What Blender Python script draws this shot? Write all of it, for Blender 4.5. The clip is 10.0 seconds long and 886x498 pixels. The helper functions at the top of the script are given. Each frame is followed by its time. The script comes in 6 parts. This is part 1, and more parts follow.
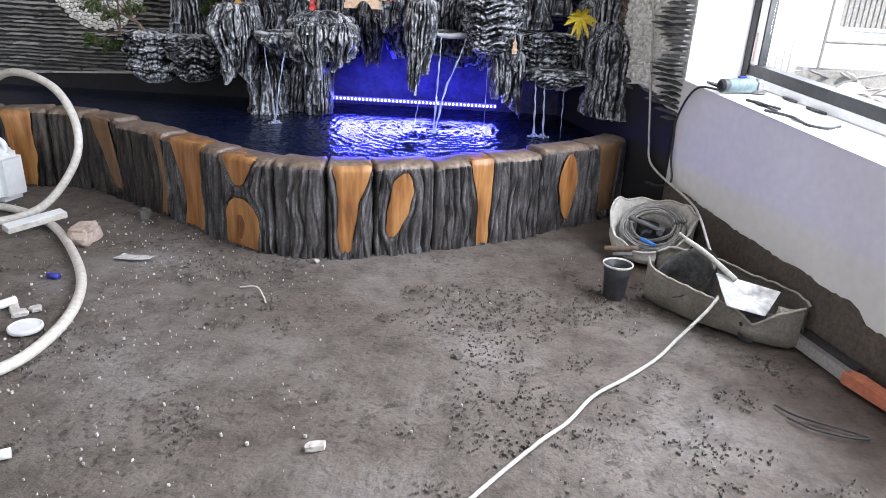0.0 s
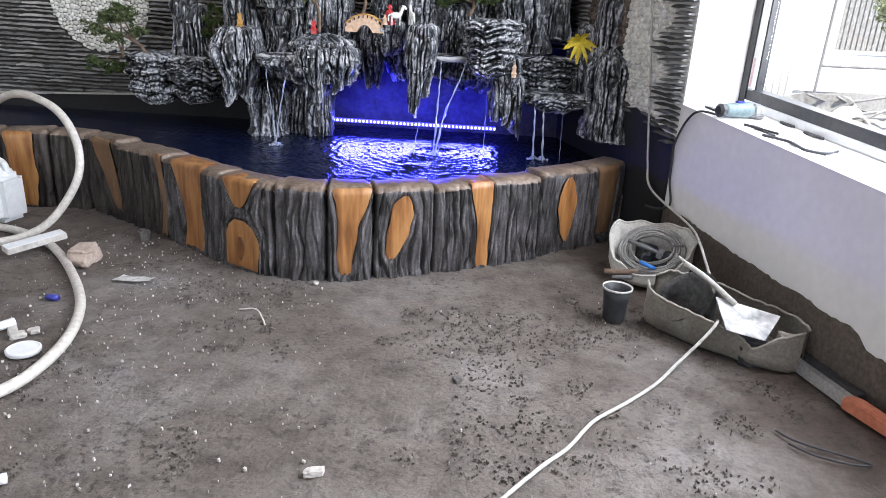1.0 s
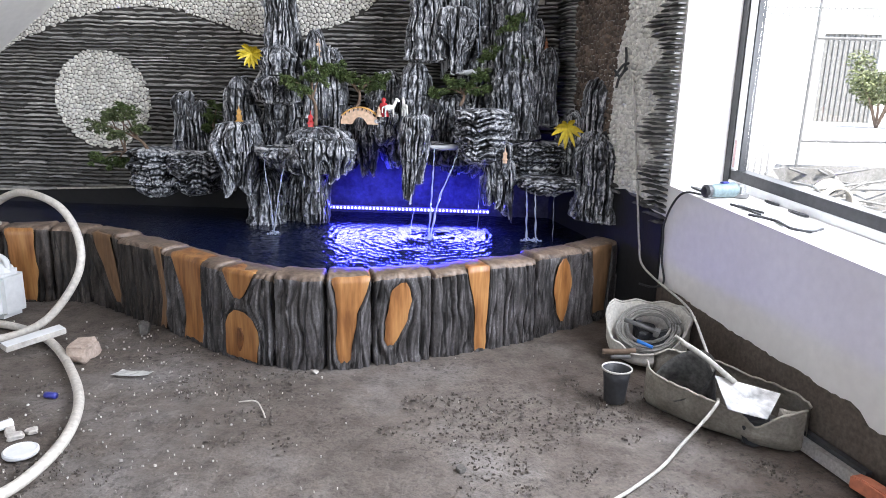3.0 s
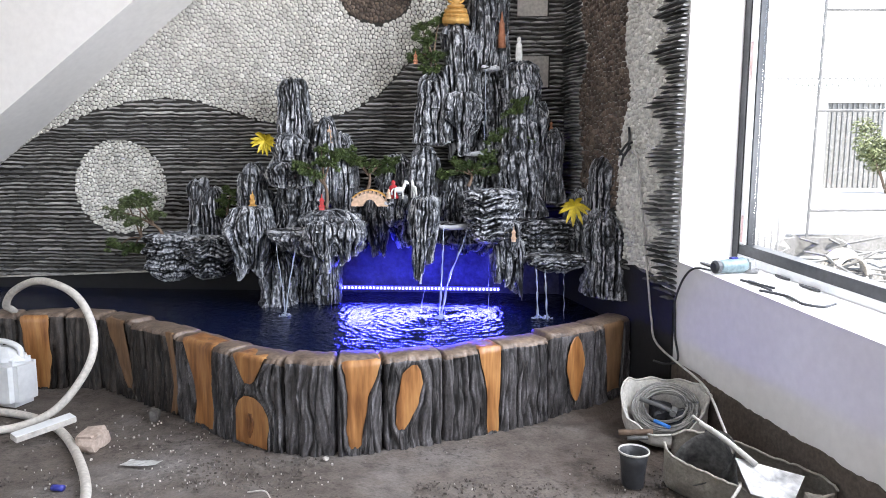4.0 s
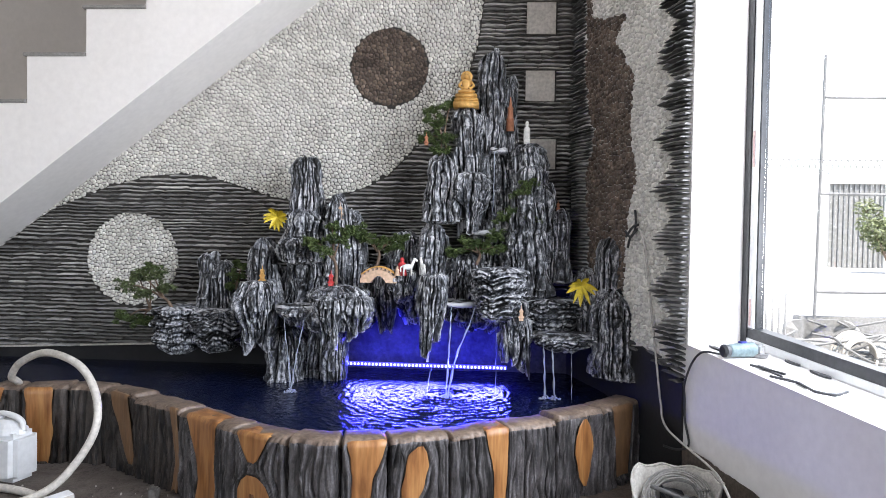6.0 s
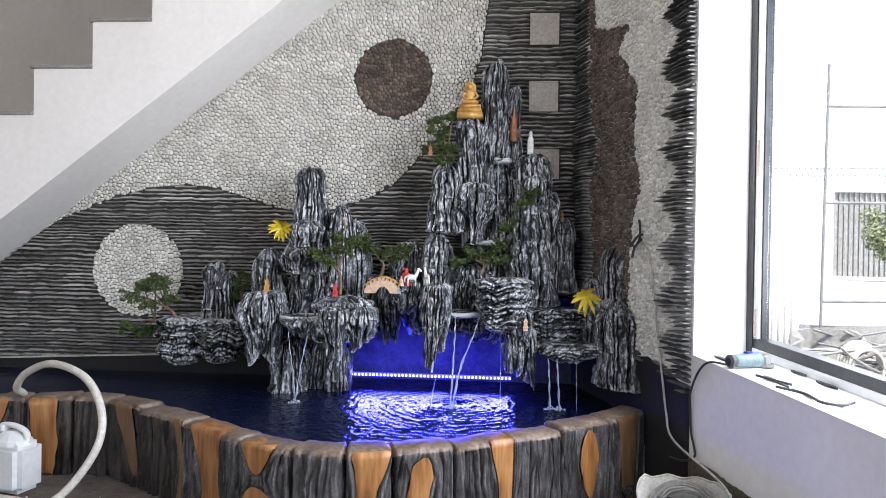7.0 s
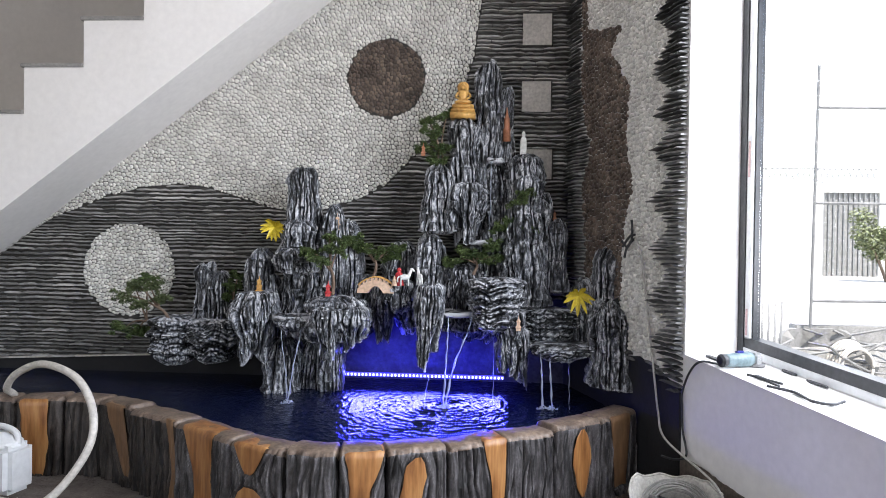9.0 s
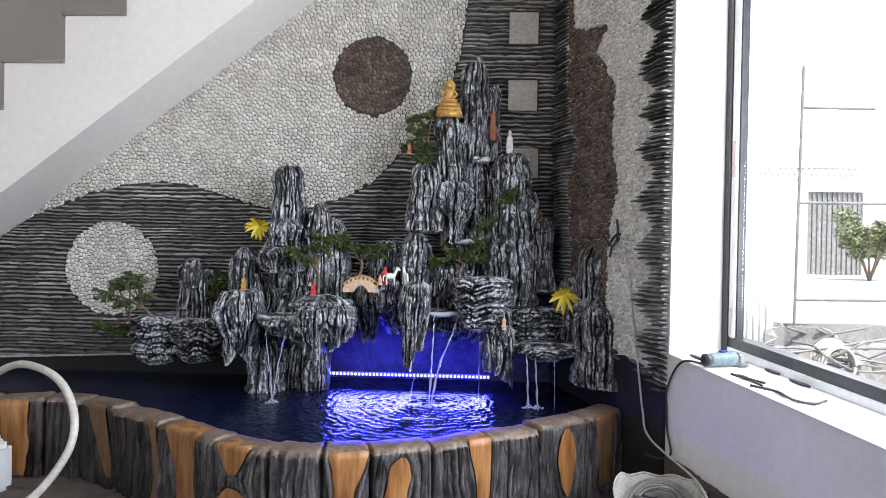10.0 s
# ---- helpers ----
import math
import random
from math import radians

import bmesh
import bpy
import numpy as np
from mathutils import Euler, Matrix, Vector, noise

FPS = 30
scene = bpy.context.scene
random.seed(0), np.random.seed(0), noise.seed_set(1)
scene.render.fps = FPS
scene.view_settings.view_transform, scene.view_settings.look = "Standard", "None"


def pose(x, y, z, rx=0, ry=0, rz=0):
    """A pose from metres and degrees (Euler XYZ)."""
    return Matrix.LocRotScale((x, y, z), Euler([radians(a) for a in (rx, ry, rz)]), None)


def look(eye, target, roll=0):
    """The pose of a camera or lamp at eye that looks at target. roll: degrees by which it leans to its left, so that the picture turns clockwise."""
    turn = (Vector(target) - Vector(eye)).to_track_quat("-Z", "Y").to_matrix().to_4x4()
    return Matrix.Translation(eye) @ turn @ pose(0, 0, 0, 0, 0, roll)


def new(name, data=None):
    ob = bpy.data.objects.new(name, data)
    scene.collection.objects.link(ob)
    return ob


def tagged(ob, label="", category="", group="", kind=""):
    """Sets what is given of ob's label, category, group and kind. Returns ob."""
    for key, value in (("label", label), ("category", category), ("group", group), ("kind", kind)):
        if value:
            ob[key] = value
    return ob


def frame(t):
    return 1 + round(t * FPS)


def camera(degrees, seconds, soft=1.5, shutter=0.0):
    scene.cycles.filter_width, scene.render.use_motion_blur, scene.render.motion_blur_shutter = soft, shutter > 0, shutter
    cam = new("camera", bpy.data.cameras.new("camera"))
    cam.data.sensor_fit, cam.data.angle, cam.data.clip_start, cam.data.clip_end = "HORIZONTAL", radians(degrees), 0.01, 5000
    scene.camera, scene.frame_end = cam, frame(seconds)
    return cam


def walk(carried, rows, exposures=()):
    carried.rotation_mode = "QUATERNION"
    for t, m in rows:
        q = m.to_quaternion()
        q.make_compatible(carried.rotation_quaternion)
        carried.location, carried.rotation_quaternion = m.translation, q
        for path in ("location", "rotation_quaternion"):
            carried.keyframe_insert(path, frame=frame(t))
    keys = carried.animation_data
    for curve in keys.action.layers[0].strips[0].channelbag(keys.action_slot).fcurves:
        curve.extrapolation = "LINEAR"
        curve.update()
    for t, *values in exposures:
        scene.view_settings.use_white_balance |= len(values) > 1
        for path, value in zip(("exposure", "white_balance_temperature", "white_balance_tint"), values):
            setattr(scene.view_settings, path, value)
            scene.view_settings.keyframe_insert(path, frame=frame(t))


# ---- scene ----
cam = camera(66.1, 10.0, soft=0.9)
PATH = [
    (0, (0.152, 0.027, 1.004), (0.073, 1.886, 0.271), 2.8),
    (0.5, (0.15, 0.029, 1.009), (0.076, 1.896, 0.297), 3.0),
    (1, (0.148, 0.029, 1.016), (0.069, 1.908, 0.336), 3.0),
    (1.5, (0.146, 0.025, 1.022), (0.062, 1.919, 0.385), 2.9),
    (2, (0.146, 0.019, 1.028), (0.071, 1.931, 0.444), 3.1),
    (3.3, (0.135, 0.004, 1.07), (0.048, 1.962, 0.669), 0.9),
    (3.5, (0.136, 0.006, 1.079), (0.037, 1.972, 0.73), 0.6),
    (4, (0.151, 0.001, 1.09), (0.033, 1.982, 0.835), 0.1),
    (4.5, (0.145, -0.007, 1.099), (0.028, 1.982, 0.919), 0.5),
    (5, (0.137, -0.012, 1.11), (0.001, 1.98, 0.99), 0.6),
    (5.5, (0.137, -0.016, 1.112), (0.002, 1.978, 1.044), 0.7),
    (6, (0.134, -0.021, 1.118), (0.0, 1.974, 1.075), 1.0),
    (7.5, (0.135, -0.022, 1.124), (-0.016, 1.972, 1.116), 0.8),
    (8, (0.125, -0.029, 1.128), (-0.025, 1.966, 1.122), 1.0),
    (8.5, (0.126, -0.026, 1.121), (-0.021, 1.968, 1.114), 1.3),
    (9, (0.129, -0.025, 1.123), (0.006, 1.972, 1.107), 0.9),
    (9.5, (0.144, -0.015, 1.122), (0.045, 1.983, 1.11), 0.9),
    (10, (0.14, -0.015, 1.128), (0.052, 1.983, 1.107), 1.0),
]
walk(cam, [(t, look(eye, target, roll)) for t, eye, target, roll in PATH], [(0.0, 1.46), (2.0, 1.48), (4.0, 1.56), (5.5, 1.45), (7.5, 1.33), (10.0, 1.20)])

# ---- world, sun, large lights ----
world = bpy.data.worlds.new("sky")
scene.world = world
world.use_nodes = True
wt = world.node_tree
sky = wt.nodes.new("ShaderNodeTexSky")
sky.sky_type, sky.sun_disc = "NISHITA", False
sky.sun_elevation, sky.sun_rotation = radians(62), radians(166)
wt.links.new(sky.outputs[0], wt.nodes["Background"].inputs[0])
wt.nodes["Background"].inputs[1].default_value = 0.15
sun = new("sun", bpy.data.lights.new("sun", "SUN"))
sun.data.energy, sun.data.angle, sun.data.color = 4.5, radians(0.5), (1.0, 0.95, 0.88)
sun.matrix_world = look((1, -4, 8), (0, 0, 0))


def area(name, eye, target, w, h, power, color=(1, 1, 1)):
    lamp = new(name, bpy.data.lights.new(name, "AREA"))
    lamp.data.shape, lamp.data.size, lamp.data.size_y = "RECTANGLE", w, h
    lamp.data.energy, lamp.data.color = power, color
    lamp.matrix_world = look(eye, target)
    return lamp


# daylight through the big window and through the wide doorway behind the camera
area("window_daylight", (1.775, 1.42, 1.75), (-1.0, 0.60, 1.45), 2.8, 1.8, 86, (0.90, 0.93, 1.0))
area("doorway_daylight", (-3.2, -3.35, 1.5), (-1.2, 3.0, 1.0), 3.2, 2.4, 17, (1.0, 0.96, 0.99))

# ---- materials ----


def nodes(name, rough=0.8, metal=0.0, spec=0.5):
    m = bpy.data.materials.new(name)
    m.use_nodes = True
    t = m.node_tree
    b = t.nodes["Principled BSDF"]
    b.inputs["Roughness"].default_value = rough
    b.inputs["Metallic"].default_value = metal
    b.inputs["Specular IOR Level"].default_value = spec
    return m, t, b


def tex(t, kind="Noise", scale=5.0, detail=4.0, stretch=(1, 1, 1), rough=0.55):
    co = t.nodes.new("ShaderNodeTexCoord")
    mp = t.nodes.new("ShaderNodeMapping")
    mp.inputs["Scale"].default_value = stretch
    t.links.new(co.outputs["Object"], mp.inputs[0])
    n = t.nodes.new("ShaderNodeTex" + kind)
    n.inputs["Scale"].default_value = scale
    n.inputs["Detail"].default_value = detail
    n.inputs["Roughness"].default_value = rough
    t.links.new(mp.outputs[0], n.inputs["Vector"])
    return n.outputs[0]


def ramp(t, fac, stops):
    r = t.nodes.new("ShaderNodeValToRGB")
    e = r.color_ramp.elements
    while len(e) < len(stops):
        e.new(0.5)
    for el, (p, c) in zip(e, stops):
        el.position, el.color = p, (*c, 1)
    t.links.new(fac, r.inputs[0])
    return r.outputs[0]


def mixed(t, a, b, fac, mode="MIX"):
    m = t.nodes.new("ShaderNodeMix")
    m.data_type, m.blend_type = "RGBA", mode
    for sock, v in ((m.inputs[6], a), (m.inputs[7], b), (m.inputs[0], fac)):
        if isinstance(v, (int, float)):
            sock.default_value = v
        elif isinstance(v, tuple):
            sock.default_value = (*v, 1)
        else:
            t.links.new(v, sock)
    return m.outputs[2]


def bump(t, b, fac, strength=0.3, dist=0.005):
    n = t.nodes.new("ShaderNodeBump")
    n.inputs["Strength"].default_value, n.inputs["Distance"].default_value = strength, dist
    t.links.new(fac, n.inputs["Height"])
    t.links.new(n.outputs[0], b.inputs["Normal"])


def surface(name, dark, light, scale=8.0, fine=60.0, rough=0.8, metal=0.0, stretch=(1, 1, 1), relief=0.3, spread=0.25, spec=0.5, island=0.0, each=0.0, grain=0.25):
    """Two scales of noise between two colours, with relief."""
    m, t, b = nodes(name, rough, metal, spec)
    big = tex(t, "Noise", scale, 5, stretch)
    small = tex(t, "Noise", fine, 4, stretch)
    c1 = ramp(t, big, [(0.5 - spread, dark), (0.5 + spread, light)])
    c2 = ramp(t, small, [(0.3, (1 - grain,) * 3), (0.7, (1 + 0.5 * grain,) * 3)])
    out = mixed(t, c1, c2, 1.0, "MULTIPLY")
    if island or each:
        src = t.nodes.new("ShaderNodeNewGeometry").outputs["Random Per Island"] if island else t.nodes.new("ShaderNodeObjectInfo").outputs["Random"]
        k = island or each
        out = mixed(t, out, ramp(t, src, [(0.0, (1 - k,) * 3), (1.0, (1 + k,) * 3)]), 1.0, "MULTIPLY")
    t.links.new(out, b.inputs["Base Color"])
    if relief:
        bump(t, b, small, relief)
    return m


def math_node(t, op, a, b=0.0, c=0.0):
    n = t.nodes.new("ShaderNodeMath")
    n.operation = op
    for sock, v in zip(n.inputs, (a, b, c)):
        if isinstance(v, (int, float)):
            sock.default_value = v
        else:
            t.links.new(v, sock)
    return n.outputs[0]


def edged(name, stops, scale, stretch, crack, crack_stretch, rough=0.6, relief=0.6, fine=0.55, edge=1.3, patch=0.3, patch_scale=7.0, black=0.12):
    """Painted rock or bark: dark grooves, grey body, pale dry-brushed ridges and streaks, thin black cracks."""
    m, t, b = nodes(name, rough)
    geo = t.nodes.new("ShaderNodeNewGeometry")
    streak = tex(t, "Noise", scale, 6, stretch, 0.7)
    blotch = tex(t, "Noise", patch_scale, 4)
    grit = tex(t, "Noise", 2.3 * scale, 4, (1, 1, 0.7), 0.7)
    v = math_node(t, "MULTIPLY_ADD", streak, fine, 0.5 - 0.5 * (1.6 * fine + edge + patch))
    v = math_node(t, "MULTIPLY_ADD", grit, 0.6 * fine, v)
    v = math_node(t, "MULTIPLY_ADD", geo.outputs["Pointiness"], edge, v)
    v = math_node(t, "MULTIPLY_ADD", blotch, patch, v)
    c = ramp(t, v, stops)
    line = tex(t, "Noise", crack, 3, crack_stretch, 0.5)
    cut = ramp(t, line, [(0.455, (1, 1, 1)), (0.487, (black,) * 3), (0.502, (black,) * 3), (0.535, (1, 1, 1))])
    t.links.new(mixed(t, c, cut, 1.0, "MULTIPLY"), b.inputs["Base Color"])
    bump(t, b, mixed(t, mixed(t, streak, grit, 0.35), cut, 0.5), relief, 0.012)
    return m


M_FLOOR, t, b = nodes("damp_cement_screed", 0.75)
f_big = tex(t, "Noise", 1.6, 6, (1, 1, 1), 0.6)
f_mid = tex(t, "Noise", 11, 6, (1, 1, 1), 0.65)
f_fine = tex(t, "Noise", 90, 5)
f_c = ramp(t, f_big, [(0.30, (0.076, 0.059, 0.049)), (0.50, (0.128, 0.108, 0.094)), (0.68, (0.205, 0.190, 0.180))])
f_c = mixed(t, f_c, ramp(t, f_mid, [(0.32, (0.5, 0.48, 0.46)), (0.5, (1, 1, 1)), (0.72, (1.18, 1.16, 1.14))]), 0.8, "MULTIPLY")
f_c = mixed(t, f_c, ramp(t, f_fine, [(0.3, (0.72, 0.72, 0.72)), (0.7, (1.2, 1.2, 1.2))]), 0.8, "MULTIPLY")
f_spot = tex(t, "Noise", 42, 4, (1, 1, 1), 0.7)
f_area = tex(t, "Noise", 2.6, 3)
f_dark = ramp(t, f_spot, [(0.38, (0.30, 0.28, 0.27)), (0.46, (1, 1, 1))])
f_c = mixed(t, f_c, f_dark, ramp(t, f_area, [(0.42, (0.1, 0.1, 0.1)), (0.6, (0.9, 0.9, 0.9))]), "MULTIPLY")
# damp brown margin at the window wall's foot, shade coloured in, wandering edge
f_pos = t.nodes.new("ShaderNodeTexCoord")
f_dot = t.nodes.new("ShaderNodeVectorMath")
f_dot.operation = "DOT_PRODUCT"
f_dot.inputs[1].default_value = (-0.9578, -0.2873, 0)
t.links.new(f_pos.outputs["Object"], f_dot.inputs[0])
f_damp_shade = math_node(t, "MULTIPLY_ADD", f_mid, 0.5, math_node(t, "MULTIPLY_ADD", f_big, 0.7, f_dot.outputs["Value"]))
f_c = mixed(t, f_c, ramp(t, math_node(t, "ADD", f_damp_shade, 1.0), [(0.10, (0.48, 0.41, 0.36)), (0.55, (1, 1, 1))]), 1.0, "MULTIPLY")
t.links.new(f_c, b.inputs["Base Color"])
t.links.new(ramp(t, f_big, [(0.35, (0.85, 0.85, 0.85)), (0.7, (0.5, 0.5, 0.5))]), b.inputs["Roughness"])
bump(t, b, mixed(t, mixed(t, f_mid, f_fine, 0.4), f_spot, 0.4), 0.9, 0.02)

M_PAINT = surface("white_wall_paint", (0.70, 0.68, 0.67), (0.80, 0.79, 0.78), 2.2, 30, 0.7, relief=0.05, grain=0.05)
M_STAIR = surface("stair_side_paint", (0.76, 0.74, 0.72), (0.83, 0.81, 0.80), 1.5, 25, 0.7, relief=0.05, grain=0.05)
M_TREAD = surface("grey_stair_stone", (0.20, 0.19, 0.18), (0.3, 0.29, 0.28), 6, 60, 0.5)
M_BEIGE = surface("beige_wall_paint", (0.55, 0.52, 0.49), (0.62, 0.59, 0.55), 1.5, 30, 0.7, relief=0.05, grain=0.05)
M_DAMP = surface("damp_cement_splash", (0.075, 0.058, 0.046), (0.14, 0.115, 0.095), 5, 70, 0.8, grain=0.4)
M_BLACK = surface("black_pond_lining", (0.006, 0.006, 0.007), (0.014, 0.014, 0.016), 4, 40, 0.75)
M_RECESS = surface("recess_shade", (0.022, 0.022, 0.026), (0.075, 0.075, 0.085), 14, 60, 0.8, grain=0.4)
M_MORTAR = surface("grey_mortar", (0.03, 0.028, 0.026), (0.07, 0.066, 0.062), 12, 80, 0.9)
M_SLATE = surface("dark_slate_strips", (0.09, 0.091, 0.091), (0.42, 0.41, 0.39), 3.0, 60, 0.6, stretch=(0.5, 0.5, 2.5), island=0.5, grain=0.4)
# the same slate with the window-side wall's shade put into its colour
M_SHADEDSLATE = surface("shaded_slate_strips", (0.045, 0.046, 0.048), (0.17, 0.168, 0.165), 3.0, 60, 0.62, stretch=(0.5, 0.5, 2.5), island=0.5, grain=0.4)
M_PEBBLE = surface("cream_pebbles", (0.62, 0.60, 0.56), (0.82, 0.80, 0.76), 6, 60, 0.55, island=0.16, relief=0.1)
M_BROWNPEB = surface("brown_pebbles", (0.075, 0.053, 0.042), (0.19, 0.142, 0.112), 9, 70, 0.5, island=0.45, relief=0.1)
M_TILE = surface("beige_stone_tile", (0.44, 0.41, 0.37), (0.52, 0.49, 0.45), 7, 60, 0.6, relief=0.1)
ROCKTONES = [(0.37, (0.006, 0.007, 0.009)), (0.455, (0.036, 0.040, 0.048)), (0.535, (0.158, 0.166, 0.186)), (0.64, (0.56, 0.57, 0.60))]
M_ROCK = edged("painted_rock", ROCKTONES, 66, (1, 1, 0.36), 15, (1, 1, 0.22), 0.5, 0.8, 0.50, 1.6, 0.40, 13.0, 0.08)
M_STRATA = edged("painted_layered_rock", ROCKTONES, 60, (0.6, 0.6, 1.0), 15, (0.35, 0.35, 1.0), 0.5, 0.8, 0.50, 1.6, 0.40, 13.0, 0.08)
M_BARK = edged("grey_bark", [(0.38, (0.010, 0.009, 0.009)), (0.47, (0.040, 0.036, 0.036)), (0.56, (0.092, 0.085, 0.087)), (0.70, (0.30, 0.29, 0.30))], 52, (1, 1, 0.12), 15, (1, 1, 0.12), 0.55, 0.7, 0.36, 1.0, 0.3, 9.0, 0.25)
M_BROWNBARK = edged("brown_bark", [(0.38, (0.008, 0.006, 0.005)), (0.47, (0.023, 0.018, 0.015)), (0.56, (0.050, 0.039, 0.033)), (0.70, (0.13, 0.108, 0.092))], 52, (1, 1, 0.12), 15, (1, 1, 0.12), 0.6, 0.7, 0.36, 1.0, 0.3, 9.0, 0.25)
M_LOGTOP = surface("tan_log_top", (0.075, 0.050, 0.037), (0.25, 0.185, 0.140), 11, 60, 0.5, grain=0.45)
M_WOOD, t, b = nodes("varnished_orange_wood", 0.42)
w_n = tex(t, "Noise", 22, 5, (1, 1, 0.16))
w_f = tex(t, "Noise", 90, 3, (1, 1, 0.08))
t.links.new(mixed(t, ramp(t, w_n, [(0.32, (0.15, 0.056, 0.016)), (0.5, (0.32, 0.142, 0.046)), (0.7, (0.45, 0.235, 0.085))]), ramp(t, w_f, [(0.3, (0.75, 0.72, 0.7)), (0.65, (1.05, 1.05, 1.05))]), 1.0, "MULTIPLY"), b.inputs["Base Color"])
bump(t, b, w_f, 0.2)
M_WOODDULL = surface("dull_brown_wood", (0.12, 0.064, 0.030), (0.23, 0.13, 0.065), 14, 70, 0.55, stretch=(1, 1, 0.2))
M_KNOT = surface("dark_wood_knot", (0.09, 0.03, 0.008), (0.2, 0.075, 0.02), 20, 70, 0.5)
M_WHITEPL = surface("white_plastic", (0.66, 0.67, 0.68), (0.78, 0.79, 0.80), 6, 40, 0.4, relief=0.05, grain=0.08)
M_HOSE = surface("dusty_pvc_hose", (0.50, 0.46, 0.41), (0.66, 0.63, 0.58), 7, 60, 0.5, relief=0.1)
M_BLKPL = surface("dusty_black_plastic", (0.012, 0.013, 0.016), (0.05, 0.052, 0.058), 12, 70, 0.5)
M_CANVAS = surface("dusty_canvas", (0.24, 0.215, 0.18), (0.44, 0.41, 0.36), 9, 90, 0.9, relief=0.5)
M_SACKCLOTH = surface("dusty_white_cloth", (0.42, 0.40, 0.36), (0.66, 0.64, 0.60), 9, 90, 0.9, relief=0.4)
M_CABLE = surface("pale_cable", (0.42, 0.41, 0.38), (0.58, 0.56, 0.52), 12, 60, 0.55)
M_GREYCABLE = surface("grey_cable", (0.20, 0.195, 0.185), (0.36, 0.35, 0.33), 12, 60, 0.55)
M_BRIGHTBLUE = surface("bright_blue_plastic", (0.02, 0.16, 0.60), (0.05, 0.26, 0.75), 9, 50, 0.35)
M_SMEAR = surface("plaster_smeared_steel", (0.36, 0.36, 0.36), (0.82, 0.82, 0.82), 14, 50, 0.5, spread=0.12)
M_ALU = surface("brushed_aluminium", (0.52, 0.52, 0.52), (0.68, 0.68, 0.68), 9, 120, 0.35, 0.8, relief=0.1)
M_RED = surface("salmon_plastic", (0.50, 0.16, 0.09), (0.62, 0.23, 0.14), 9, 50, 0.5)
M_FRAME = surface("dark_aluminium_frame", (0.045, 0.047, 0.052), (0.075, 0.077, 0.082), 5, 50, 0.4, 0.4, relief=0.05)
M_TEAL = surface("teal_tool_housing", (0.07, 0.12, 0.135), (0.22, 0.28, 0.295), 9, 60, 0.45)
M_STONEBIT = surface("plaster_chips", (0.36, 0.33, 0.30), (0.62, 0.59, 0.55), 12, 60, 0.9, island=0.2)
M_OUTSTONE = surface("grey_stone", (0.09, 0.083, 0.076), (0.17, 0.16, 0.15), 14, 80, 0.85)
M_BRICKBIT = surface("broken_brick", (0.36, 0.28, 0.23), (0.50, 0.41, 0.35), 14, 80, 0.9)
M_CLOD = surface("dark_mud_clods", (0.060, 0.050, 0.043), (0.17, 0.147, 0.128), 14, 60, 0.85, island=0.4)
M_BLUEPL = surface("blue_plastic", (0.02, 0.025, 0.20), (0.05, 0.06, 0.36), 9, 50, 0.35)
M_LEAF = surface("bonsai_leaves", (0.024, 0.050, 0.013), (0.135, 0.180, 0.062), 14, 60, 0.55, island=0.4, relief=0)
M_OLIVE = surface("olive_bonsai_leaves", (0.045, 0.065, 0.022), (0.14, 0.17, 0.075), 14, 60, 0.6, island=0.4, relief=0)
M_TWIG = surface("bonsai_bark", (0.10, 0.065, 0.045), (0.24, 0.17, 0.125), 16, 70, 0.8)
M_YELLOW = surface("yellow_leaves", (0.36, 0.27, 0.012), (0.60, 0.46, 0.03), 12, 50, 0.45, island=0.2, relief=0)
M_GOLD = surface("gold_paint", (0.52, 0.27, 0.07), (0.70, 0.42, 0.13), 16, 60, 0.4, 0.2)
M_TERRA = surface("terracotta", (0.32, 0.12, 0.06), (0.46, 0.2, 0.11), 16, 60, 0.6)
M_CERAM = surface("white_ceramic", (0.70, 0.70, 0.68), (0.82, 0.82, 0.80), 12, 50, 0.25, relief=0.05)
M_REDCER = surface("red_ceramic", (0.42, 0.02, 0.03), (0.58, 0.05, 0.05), 12, 50, 0.3, relief=0.05)
M_PEACH = surface("peach_ceramic", (0.55, 0.36, 0.24), (0.72, 0.52, 0.38), 16, 60, 0.4)
M_OUTGROUND = surface("pale_concrete_yard", (0.5, 0.49, 0.47), (0.66, 0.65, 0.62), 1.2, 20, 0.85)
M_OUTWALL = surface("pale_rendered_wall", (0.62, 0.61, 0.59), (0.75, 0.74, 0.72), 1.0, 20, 0.85)
M_PALESTEEL = surface("galvanised_pipe", (0.16, 0.16, 0.16), (0.30, 0.30, 0.295), 6, 50, 0.55, 0.2)
M_STEEL = surface("weathered_steel", (0.10, 0.10, 0.10), (0.2, 0.2, 0.2), 6, 50, 0.6, 0.2)
M_TAPE = surface("faded_pink_tape", (0.55, 0.36, 0.36), (0.68, 0.50, 0.49), 20, 80, 0.6)
M_BUSH = surface("sunlit_shrub_leaves", (0.13, 0.16, 0.07), (0.24, 0.26, 0.13), 9, 40, 0.6, island=0.3, relief=0)

